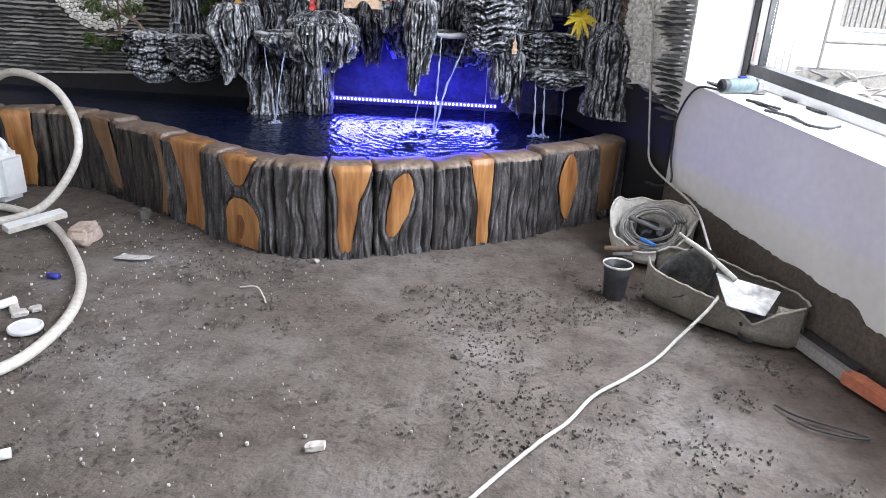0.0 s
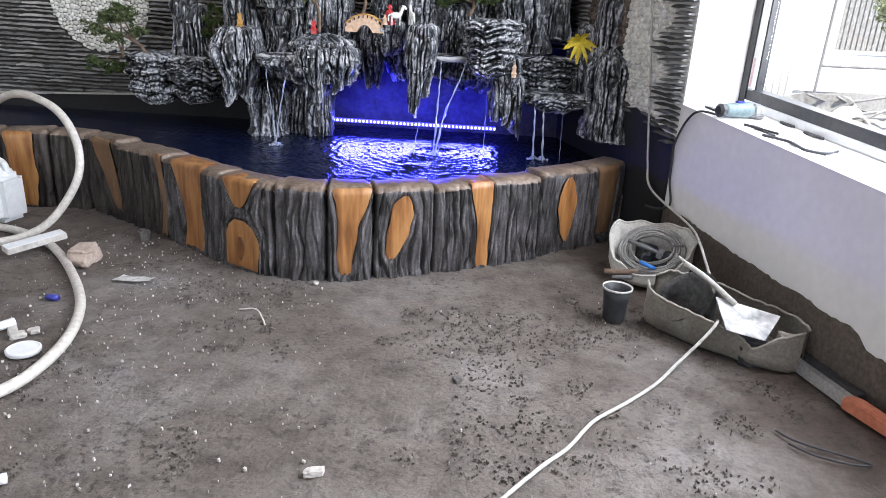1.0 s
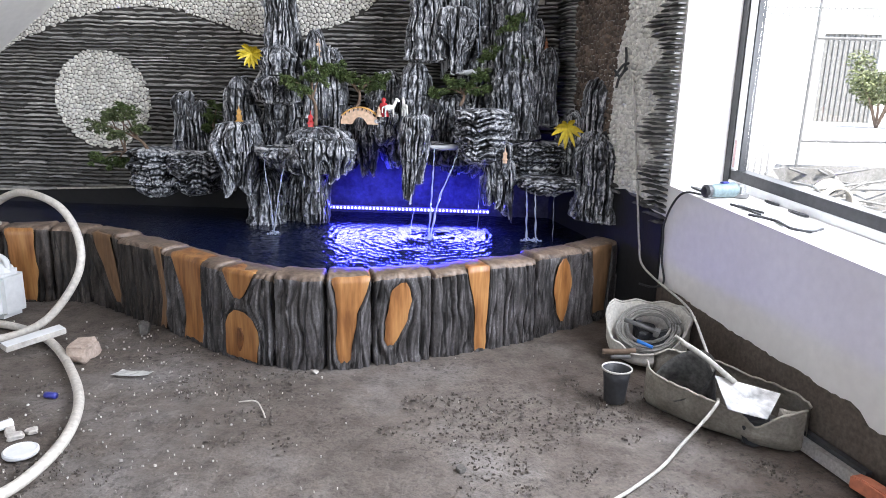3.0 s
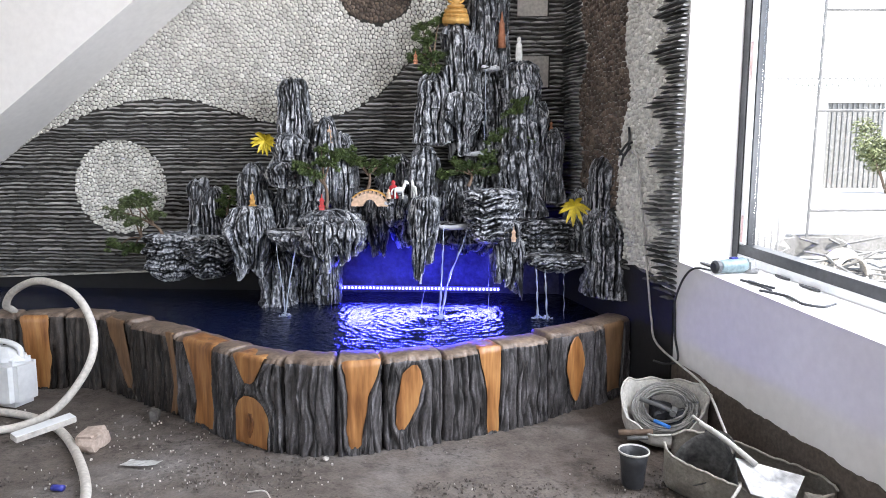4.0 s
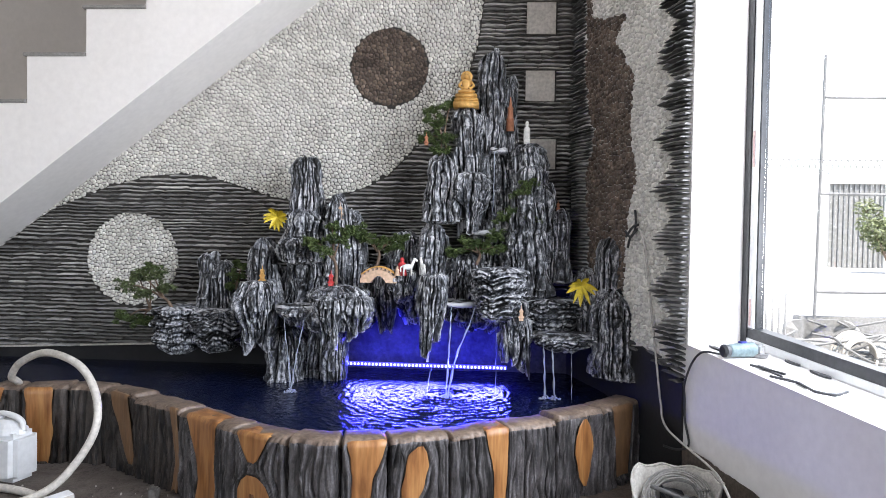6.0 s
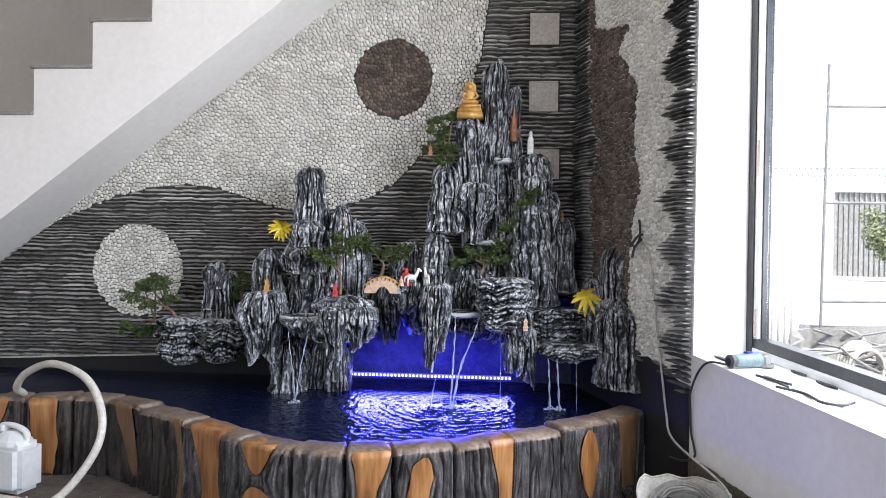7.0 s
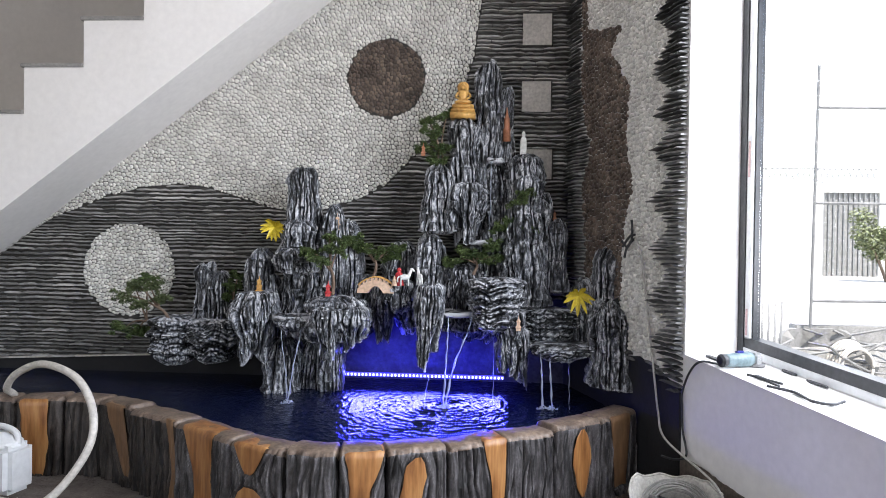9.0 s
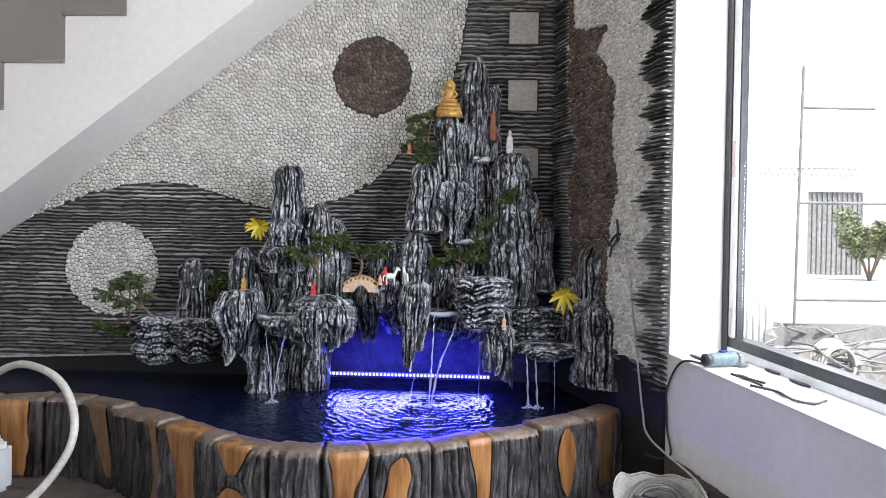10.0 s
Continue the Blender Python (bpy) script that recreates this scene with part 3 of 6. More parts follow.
def along(u):
    """Point on the pond's outer face at arc length u, and the way outwards."""
    u = min(max(u, 0.0), ARC[-1] - 1e-4)
    i = int(np.searchsorted(ARC, u, side="right")) - 1
    k = (u - ARC[i]) / (ARC[i + 1] - ARC[i])
    d = (LINE[min(i + 3, len(LINE) - 1)] - LINE[max(i - 2, 0)]).normalized()
    return LINE[i].lerp(LINE[i + 1], k), Vector((d.y, -d.x, 0))


JOINTS = [0.0, 0.30, 0.64, 0.90, 1.039, 1.258, 1.432, 1.687, 2.032, 2.431, 2.703, 2.911, 3.09, 3.333, 3.582, 3.842, 4.131, 4.41]
PROFILE = [(0, -0.01)] + [(0, 0.011 * i) for i in range(1, 31)] + [(0.003, 0.342), (0.010, 0.353), (0.022, 0.36), (0.055, 0.363), (0.09, 0.363), (0.125, 0.361), (0.14, 0.352), (0.147, 0.335), (0.15, 0.2), (0.15, 0.0)]


INLAYS = [
    ([(0.42, 0.835, 0.993), (0.3, 0.854, 0.954), (0.2, 0.864, 0.914)], M_WOOD),
    ([(0.42, 1.058, 1.196), (0.24, 1.068, 1.186), (0.12, 1.094, 1.191), (0.0, 1.058, 1.171)], M_WOOD),
    ([(0.40, 1.466, 1.618), (0.30, 1.510, 1.654), (0.205, 1.566, 1.679), (0.1, 1.618, 1.697), (0.05, 1.659, 1.690)], M_WOODDULL),
    ([(0.36, 1.963, 2.015), (0.2, 2.004, 2.043), (0.13, 2.015, 2.052), (0.0, 1.984, 2.030)], M_WOODDULL),
    ([(0.44, 2.074, 2.332), (0.345, 2.096, 2.322), (0.2, 2.170, 2.312), (0.1, 2.191, 2.327), (0.0, 2.170, 2.312)], M_WOOD),
    ([(0.43, 2.473, 2.644), (0.345, 2.458, 2.624), (0.3, 2.483, 2.599), (0.26, 2.508, 2.574), (0.245, 2.523, 2.553)], M_WOOD),
    ([(0.195, 2.518, 2.574), (0.17, 2.483, 2.614), (0.13, 2.468, 2.636), (0.08, 2.463, 2.639), (0.0, 2.463, 2.629)], M_WOOD),
    ([(0.13, 2.538, 2.558), (0.10, 2.530, 2.566), (0.06, 2.528, 2.563), (0.03, 2.543, 2.551)], M_KNOT, "knot", 0.004, "dark teardrop knot"),
    ([(0.45, 2.925, 3.095), (0.345, 2.930, 3.080), (0.3, 2.945, 3.069), (0.225, 2.955, 3.033), (0.1, 2.950, 3.012), (0.03, 2.955, 3.002), (0.015, 2.968, 2.986)], M_WOOD),
    ([(0.325, 3.199, 3.219), (0.30, 3.168, 3.235), (0.25, 3.153, 3.243), (0.17, 3.137, 3.225), (0.1, 3.135, 3.188), (0.075, 3.147, 3.168)], M_WOOD),
    ([(0.45, 3.475, 3.605), (0.345, 3.485, 3.588), (0.19, 3.519, 3.585), (0.0, 3.526, 3.578)], M_WOOD),
    ([(0.34, 3.982, 4.003), (0.31, 3.957, 4.025), (0.26, 3.942, 4.043), (0.2, 3.936, 4.048), (0.1, 3.962, 4.028), (0.05, 3.992, 4.008)], M_WOOD),
    ([(0.44, 4.19, 4.35), (0.345, 4.185, 4.345), (0.2, 4.21, 4.33), (0.04, 4.22, 4.315)], M_WOODDULL),
]


def inlay_gap(u, z):
    """Distance from the nearest wood patch's edge (negative inside), and how far the furrows are pushed aside."""
    near, push = 1.0, 0.0
    for rows, mat, *rest in INLAYS:
        if mat is M_KNOT or not rows[-1][0] - 0.05 < z < rows[0][0] + 0.05:
            continue
        key = [(-r[0], r[1], r[2]) for r in rows]
        a, b = interp(-z, [(k[0], k[1]) for k in key]), interp(-z, [(k[0], k[2]) for k in key])
        over = max(0.0, rows[-1][0] - z, z - rows[0][0])
        side = max(a - u, u - b)
        d = side if not over else math.hypot(max(0.0, side), over)
        near = min(near, d)
        mid = (a + b) / 2
        push += math.copysign(0.4 * (b - a), u - mid) * math.exp(-max(0.0, d) / 0.04) * max(0.0, 1 - over / 0.05)
    return near, push


def bark(u, z):
    """Depth of the bark's grooves: wandering upright furrows that part round the wood patches."""
    gap, push = inlay_gap(u, z)
    w = u - push + 0.022 * noise.noise(Vector((u * 6, z * 6, 1))) + 0.008 * noise.noise(Vector((u * 22, z * 18, 2)))
    a = abs(noise.noise(Vector((w * 21, z * 1.5, 3))))
    b = abs(noise.noise(Vector((w * 55, z * 3.4, 5))))
    c = 0.003 * noise.fractal(Vector((u * 60, z * 30, 8)), 0.8, 2.0, 2)
    q = 0.017 * (1 - min(1, a * 5.0)) ** 1.5 + 0.007 * (1 - min(1, b * 3.2)) + c
    if gap < 0:
        return 0.012
    lip = max(0.0, 1 - gap / 0.007)
    return q * min(1.0, 0.3 + gap / 0.02) + 0.014 * lip - 0.005 * math.exp(-((gap - 0.014) / 0.007) ** 2)


pond_wall = thing("pond_wall", "curved pond wall of cement slabs shaped like bark-covered logs", "pond wall", (0, 0, 0))
SLABS = []
for n, (u0, u1) in enumerate(zip(JOINTS, JOINTS[1:])):
    rng = random.Random(100 + n)
    lift, tip, out = rng.uniform(-0.008, 0.006), rng.uniform(-0.012, 0.012), rng.uniform(-0.004, 0.006)
    cols = max(6, int((u1 - u0) / (0.0042 if u0 > 1.4 else 0.008)))
    vs, fs = [], []
    for i in range(cols + 1):
        u = u0 + (u1 - u0) * i / cols
        near = min(u - u0, u1 - u)
        gap = 0.040 * max(0, 1 - near / 0.015) ** 2
        p, o = along(u)
        wob = 0.004 * noise.noise(Vector((u * 9, n, 0)))
        for d, z in PROFILE:
            q = 0.0
            if d < 0.02:
                q = bark(u, z) * (1 if d == 0 else 0.5) + gap - out
            zz = z
            if z > 0.33:
                zz = z + lift + tip * ((u - u0) / (u1 - u0) - 0.5) + wob - gap * 0.8 + 0.003 * noise.noise(Vector((u * 25, d * 30, n)))
            elif z < 0.32:
                q -= 0.006 * (1 - z / 0.32)
            vs.append(p - o * (d + q) + Vector((0, 0, zz)))
    m = len(PROFILE)
    for i in range(cols):
        for j in range(m - 1):
            fs.append((i * m + j, (i + 1) * m + j, (i + 1) * m + j + 1, i * m + j + 1))
    fs += [tuple(range(m - 1, -1, -1)), tuple(cols * m + j for j in range(m))]
    slab = raw("log_slab", vs, fs, M_BROWNBARK if u1 < 2.04 else M_BARK, pond_wall, smooth=True)
    slab.data.materials.append(M_LOGTOP)
    slab.data.polygons.foreach_set("material_index", [1 if 31 <= (f % (m - 1)) <= 38 and f < cols * (m - 1) else 0 for f in range(len(fs))])
    SLABS.append((u0, u1, slab))


def inlay(rows, mat, name="wood_inlay", lift=0.002, label=""):
    """A smooth patch on the slabs' face: rows of (height, from, to); above 0.345 it turns over the top."""
    vs, fs, n, rr = [], [], 9, 26
    z0, z1 = rows[0][0], rows[-1][0]
    for j in range(rr + 1):
        z = z0 + (z1 - z0) * j / rr
        key = [(-r[0], r[1], r[2]) for r in rows]
        a, b = interp(-z, [(k[0], k[1]) for k in key]), interp(-z, [(k[0], k[2]) for k in key])
        a += 0.006 * noise.noise(Vector((z * 16, a * 5, 1)))
        b += 0.006 * noise.noise(Vector((z * 16, b * 5, 2)))
        end = min(j, rr - j) / rr
        for i in range(n + 1):
            u = a + (b - a) * i / n
            p, o = along(u)
            e = min(i, n - i) / n
            h = lift * (1 if e > 0.05 else -0.6) * (1 if end > 0.02 or (z > 0.3) else -0.6)
            h -= 0.003 * max(0, 0.3 - abs(i / n - 0.45 - 0.1 * math.sin(z * 22))) / 0.3
            if z <= 0.345:
                vs.append(p + o * h + Vector((0, 0, z)))
            else:
                vs.append(p - o * (z - 0.345 - h * 0.4) + Vector((0, 0, 0.358 + h * 0.6 - (0.004 if e < 0.05 else 0))))
    w = n + 1
    fs = [(j * w + i, (j + 1) * w + i, (j + 1) * w + i + 1, j * w + i + 1) for j in range(rr) for i in range(n)]
    mid = (rows[len(rows) // 2][1] + rows[len(rows) // 2][2]) / 2
    host = next((s for a, b, s in SLABS if a <= mid < b), SLABS[-1][2])
    return raw(name, vs, fs, mat, host, label, smooth=True)


for spec in INLAYS:
    inlay(*spec)

# water


def water_height(x, y):
    z = 0.0
    for fx, fy, amp, reach in ((-0.06, 3.40, 0.0060, 0.75), (-0.86, 3.38, 0.0028, 0.35), (0.45, 3.42, 0.0028, 0.35)):
        r = math.hypot(x - fx, (y - fy) * 1.0)
        z += amp * math.sin(r * 135 + 5.5 * noise.noise(Vector((x * 8, y * 8, 2))) + 3.2 * noise.noise(Vector((x * 26, y * 26, 6)))) * math.exp(-r / reach) * (0.55 + 0.45 * noise.noise(Vector((x * 9, y * 9, 4))))
    return z + 0.0012 * noise.noise(Vector((x * 14, y * 14, 0)))


vs, fs, rows = [], [], 190
us = np.linspace(0.0, ARC[-1] - 0.01, 480)
for u in us:
    p, o = along(float(u))
    a = p - o * 0.14
    for j in range(rows + 1):
        k = j / rows
        x, y = a.x + 0.0 * k, a.y + (BACK - 0.002 - a.y) * k
        vs.append((x, y, 0.305 + water_height(x, y)))
fs = [(i * (rows + 1) + j, (i + 1) * (rows + 1) + j, (i + 1) * (rows + 1) + j + 1, i * (rows + 1) + j + 1) for i in range(len(us) - 1) for j in range(rows)]
water = raw("water", vs, fs, M_WATER, smooth=True)
tagged(water, "dark rippling pond water lit blue by the strip light", "water", kind="structure")

# ---- the rockwork ----


def rock(cx, cy, z0, z1, width, style, seed):
    """A craggy block of upright flutes with cracks between them. v: standing, h: hanging, s: layered."""
    rng = random.Random(seed)
    z0 = z0 + 0.03 if style == "h" else z0
    H = z1 - z0
    depth = min(0.62 * width + 0.03, 0.17)
    off = Vector((seed * 3.7, seed * 1.9, seed * 2.3))
    front, back = min(96, max(30, int(width * 1.9 / 0.0045))), 16
    angles = [math.pi * (1 + i / front) for i in range(front)] + [math.pi * i / back for i in range(back)]
    n, m = front + back, min(80, max(22, int(H / 0.0062)))
    lean = rng.uniform(-0.05, 0.05)
    # flutes: unequal shares of the way round
    cuts, a = [], 0.0
    while a < 2 * math.pi:
        cuts.append(a)
        a += rng.uniform(0.35, 1.65) * 0.042 / (0.5 * width + 0.5 * depth) * 1.5
    if 2 * math.pi - cuts[-1] < 0.15:
        cuts.pop()
    q = len(cuts)
    ends = cuts + [cuts[0] + 2 * math.pi]
    reach = [rng.random() for _ in range(q)]
    high = [rng.random() for _ in range(q)]
    snap = [[rng.uniform(-1, 1) for _ in range(6)] for _ in range(q)]
    brk = [rng.random() for _ in range(q)]
    layers = [0.0]
    while layers[-1] < 1:
        layers.append(layers[-1] + rng.uniform(0.5, 1.5) * 0.028 / H)
    jut = [rng.uniform(-1, 1) for _ in layers]

    def shape(k):
        if style == "h":
            return 0.66 + 0.36 * min(1, k * 1.25) ** 0.8 + 0.06 * math.sin(k * 8 + seed * 2) - 0.12 * max(0, k - 0.85) / 0.15
        if style == "s":
            return 0.72 + 0.42 * math.sin(min(1, k * 1.1) * math.pi * 0.62) - 0.12 * k
        return (1.05 - 0.20 * k ** 1.6 - 0.08 * math.sin(k * 9 + seed)) * (1 - max(0, (k - 0.84) / 0.16) ** 2 * 0.36)

    vs, fs = [], []
    for j in range(m + 1):
        k = j / m
        for a in angles:
            ca, sa = math.cos(a), math.sin(a)
            ca, sa = math.copysign(abs(ca) ** 0.8, ca), math.copysign(abs(sa) ** 0.8, sa)
            x, y, zz = ca * width * 0.5, sa * depth, z0 + H * k
            aw = (a + 0.16 * noise.noise(Vector((ca * 1.5, sa * 1.5, zz * 6)) + off) + 0.07 * noise.noise(Vector((ca * 5, sa * 5, zz * 22)) + off)) % (2 * math.pi)
            i = q - 1
            for c in range(q):
                if ends[c] <= aw < ends[c + 1]:
                    i = c
                    break
            if aw < ends[0]:
                aw += 2 * math.pi
            w = ends[i + 1] - ends[i]
            u = abs(2 * (aw - ends[i]) / w - 1)
            fine = noise.fractal(Vector((x * 70, y * 70, zz * (22 if style != "s" else 80))) + off, 0.8, 2.0, 3)
            big = noise.noise(Vector((x * 9, y * 9, zz * 7)) + off)
            if style == "s":
                wave = k + 0.03 / H * (1.1 * noise.noise(Vector((x * 13, y * 13, 1)) + off) + 0.3 * noise.noise(Vector((x * 40, y * 40, 1)) + off))
                li = max(c for c in range(len(layers)) if layers[c] <= max(0.0, wave))
                top = layers[li + 1] if li + 1 < len(layers) else layers[li] + 0.03 / H
                v = min(1.0, abs(2 * (wave - layers[li]) / (top - layers[li]) - 1))
                f = shape(k) * (0.80 + 0.15 * (1 - v ** 4) + 0.11 * jut[li] + 0.07 * (1 - u ** 5) + 0.22 * big) + 0.06 * fine
                z = k
            else:
                step = snap[i][int(k * 2.6 + brk[i] * 2)]
                f = shape(k) * (0.76 + 0.17 * (1 - u ** 4) + 0.10 * (reach[i] - 0.5) + 0.095 * step + 0.24 * big) + 0.055 * fine
                if style == "h":
                    z = 1 - (1 - k) * (1 - 0.72 * high[i] * (1 - k) * (0.4 + 0.6 * min(1.0, abs(ca) + 0.2)))
                else:
                    z = k * (1 - 0.17 * high[i] * k ** 2 * (0.3 + 0.7 * abs(ca)))
            vs.append((cx + x * f + lean * H * (k - 0.5), min(cy + y * f, BACK - 0.004), z0 + H * z))
    for j in range(m):
        for i in range(n):
            fs.append((j * n + i, j * n + (i + 1) % n, (j + 1) * n + (i + 1) % n, (j + 1) * n + i))
    # broken top and bottom
    for base, zz, flip in ((m * n, z1, False), (0, z0, True)):
        ring = [base + i for i in range(n)]
        mx, my, mz = (sum(vs[r][c] for r in ring) / n for c in range(3))
        inner = len(vs)
        for r in ring:
            v = vs[r]
            b = noise.noise(Vector((v[0] * 40, v[1] * 40, zz * 10)))
            vs.append((mx + (v[0] - mx) * 0.6, my + (v[1] - my) * 0.6, (v[2] * 0.6 + mz * 0.4) + (0.012 + 0.012 * b) * (-1 if flip else 1)))
        c = len(vs)
        vs.append((mx, my, mz + (-0.014 if flip else 0.014)))
        for i in range(n):
            i2 = (i + 1) % n
            quad = (ring[i], ring[i2], inner + i2, inner + i)
            t3 = (inner + i, inner + i2, c)
            fs.append(quad[::-1] if flip else quad)
            fs.append(t3[::-1] if flip else t3)
    return vs, fs


ROCKS = [
    (-1.60, 3.72, 0.44, 0.68, 0.24, "s"), (-1.38, 3.74, 0.45, 0.67, 0.27, "s"), (-1.47, 3.82, 0.62, 1.00, 0.12, "v"),
    (-1.38, 3.80, 0.63, 0.95, 0.13, "v"), (-1.085, 3.55, 0.43, 0.84, 0.235, "h"), (-1.11, 3.68, 0.76, 1.09, 0.16, "v"),
    (-1.06, 3.74, 0.59, 0.94, 0.14, "v"), (-0.89, 3.76, 1.13, 1.54, 0.20, "v"), (-0.88, 3.68, 0.96, 1.24, 0.27, "v"),
    (-0.90, 3.58, 0.92, 1.07, 0.18, "h"), (-0.87, 3.78, 0.64, 1.01, 0.30, "v"), (-0.70, 3.70, 0.88, 1.33, 0.15, "v"),
    (-0.62, 3.74, 0.82, 1.25, 0.15, "v"), (-0.84, 3.50, 0.60, 0.72, 0.24, "h"), (-0.65, 3.50, 0.62, 0.84, 0.34, "v"),
    (-0.65, 3.40, 0.50, 0.78, 0.16, "h"), (-0.53, 3.43, 0.53, 0.78, 0.17, "h"), (-0.98, 3.72, 0.26, 0.60, 0.22, "v"),
    (-0.84, 3.82, 0.27, 0.56, 0.15, "v"), (-0.71, 3.74, 0.27, 0.60, 0.14, "v"), (-0.43, 3.72, 0.50, 0.88, 0.12, "h"),
    (-0.33, 3.62, 0.68, 0.91, 0.18, "h"), (-0.147, 3.42, 0.445, 0.905, 0.155, "h"), (-0.17, 3.68, 0.83, 1.18, 0.17, "v"),
    (-0.33, 3.82, 0.82, 1.13, 0.21, "v"), (0.13, 3.90, 1.46, 2.17, 0.20, "v"), (0.24, 3.94, 1.54, 2.04, 0.10, "v"),
    (0.01, 3.82, 1.40, 1.84, 0.20, "v"), (-0.12, 3.78, 1.19, 1.58, 0.21, "v"), (0.03, 3.74, 1.05, 1.44, 0.25, "h"),
    (0.19, 3.90, 1.13, 1.61, 0.20, "v"), (0.35, 3.82, 1.38, 1.62, 0.24, "v"), (0.34, 3.72, 1.08, 1.50, 0.20, "v"),
    (0.44, 3.78, 0.87, 1.42, 0.15, "v"), (0.53, 3.80, 0.87, 1.27, 0.12, "v"), (0.34, 3.70, 0.80, 1.19, 0.25, "v"),
    (0.19, 3.47, 0.70, 0.94, 0.27, "s"), (0.265, 3.50, 0.39, 0.78, 0.165, "h"), (0.325, 3.55, 0.33, 0.68, 0.11, "h"),
    (0.47, 3.70, 0.59, 0.77, 0.34, "s"), (0.52, 3.55, 0.54, 0.61, 0.32, "s"), (0.77, 3.57, 0.72, 1.12, 0.18, "v"),
    (0.77, 3.45, 0.43, 0.87, 0.25, "v"), (0.66, 3.70, 0.56, 0.95, 0.15, "v"), (0.02, 3.76, 0.76, 1.01, 0.26, "v"),
    (-0.51, 3.86, 0.74, 0.93, 0.26, "v"), (0.19, 3.86, 0.82, 1.24, 0.30, "v"), (-0.01, 3.88, 0.64, 0.82, 0.30, "v"),
    (-0.28, 3.92, 0.53, 0.82, 0.33, "h"), (0.07, 3.92, 0.52, 0.80, 0.34, "h"), (-0.52, 3.90, 0.50, 0.80, 0.26, "h"),
]
rockwork = thing("rock_garden", "grey-black artificial rockwork with dry-brushed pale ridges and ledges", "rockery", (-0.2, 3.7, 0))
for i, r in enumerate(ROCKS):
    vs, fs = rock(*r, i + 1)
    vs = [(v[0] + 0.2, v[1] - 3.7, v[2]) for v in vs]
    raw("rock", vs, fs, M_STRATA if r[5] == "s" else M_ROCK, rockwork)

# shallow basins from which the water spills
for cx, cy, z, w, d in ((-0.853, 3.48, 0.726, 0.22, 0.09), (-0.040, 3.52, 0.762, 0.24, 0.10), (0.516, 3.52, 0.608, 0.28, 0.11), (0.084, 3.72, 1.133, 0.13, 0.07), (0.177, 3.78, 1.586, 0.10, 0.06)):
    bm = bmesh.new()
    n = 22
    rings = []
    for f, h in ((0.80, -0.018), (1.0, -0.006), (1.0, 0.010), (0.9, 0.012), (0.86, 0.004), (0.0, 0.003)):
        rings.append([bm.verts.new((cx + 0.2 + math.copysign(abs(math.cos(a)) ** 0.6, math.cos(a)) * w * 0.5 * f * (1 + 0.06 * math.sin(3 * a + cx * 9)), cy - 3.7 + math.copysign(abs(math.sin(a)) ** 0.6, math.sin(a)) * d * f, z + h + 0.003 * math.sin(5 * a))) for a in [2 * math.pi * i / n for i in range(n)]])
    for a, b in zip(rings, rings[1:]):
        for i in range(n):
            bm.faces.new((a[i], a[(i + 1) % n], b[(i + 1) % n], b[i]))
    bm.faces.new(rings[0][::-1])
    part("basin", bm, M_STRATA, rockwork, "shallow spill basin", True)

# falling water
def stream(pts, r0, r1, seed):
    p = spline(pts, 14)
    rng = random.Random(seed)
    ph = rng.uniform(0, 6)
    bm = bmesh.new()
    tube(bm, [q + Vector((0.0012 * math.sin(i * 0.9 + ph), 0.001 * math.cos(i * 0.9 + ph), 0)) for i, q in enumerate(p)], r0, 6, lambda k: 0.72 * (r0 + (r1 - r0) * k) * (1 + 0.35 * math.sin(k * 31 + ph)))
    ob = part("water_stream", bm, M_FALL, None, smooth=True)
    tagged(ob, "thin clear stream falling into the pond", "waterfall", "waterfalls")


stream([(-0.902, 3.40, 0.715), (-0.893, 3.37, 0.62), (-0.868, 3.36, 0.46), (-0.856, 3.36, 0.302)], 0.0022, 0.0045, 1)
stream([(-0.790, 3.40, 0.715), (-0.795, 3.37, 0.66), (-0.830, 3.36, 0.48), (-0.856, 3.36, 0.302)], 0.003, 0.0055, 2)
stream([(-0.050, 3.42, 0.755), (-0.050, 3.39, 0.66), (-0.056, 3.37, 0.52), (-0.066, 3.36, 0.302)], 0.0035, 0.007, 3)
stream([(0.070, 3.42, 0.752), (0.045, 3.39, 0.67), (-0.020, 3.37, 0.50), (-0.058, 3.36, 0.302)], 0.004, 0.008, 4)
stream([(-0.135, 3.33, 0.47), (-0.150, 3.33, 0.40), (-0.160, 3.33, 0.302)], 0.002, 0.003, 5)
stream([(0.415, 3.43, 0.600), (0.422, 3.40, 0.49), (0.428, 3.39, 0.302)], 0.004, 0.008, 6)
stream([(0.462, 3.43, 0.600), (0.465, 3.40, 0.49), (0.476, 3.39, 0.302)], 0.0045, 0.008, 7)
stream([(0.556, 3.43, 0.600), (0.558, 3.40, 0.46), (0.560, 3.39, 0.302)], 0.0015, 0.0022, 8)
stream([(0.180, 3.42, 0.655), (0.181, 3.42, 0.50), (0.182, 3.42, 0.302)], 0.0012, 0.0018, 9)
stream([(0.156, 3.72, 1.576), (0.156, 3.70, 1.391), (0.151, 3.70, 1.174)], 0.004, 0.0025, 10)


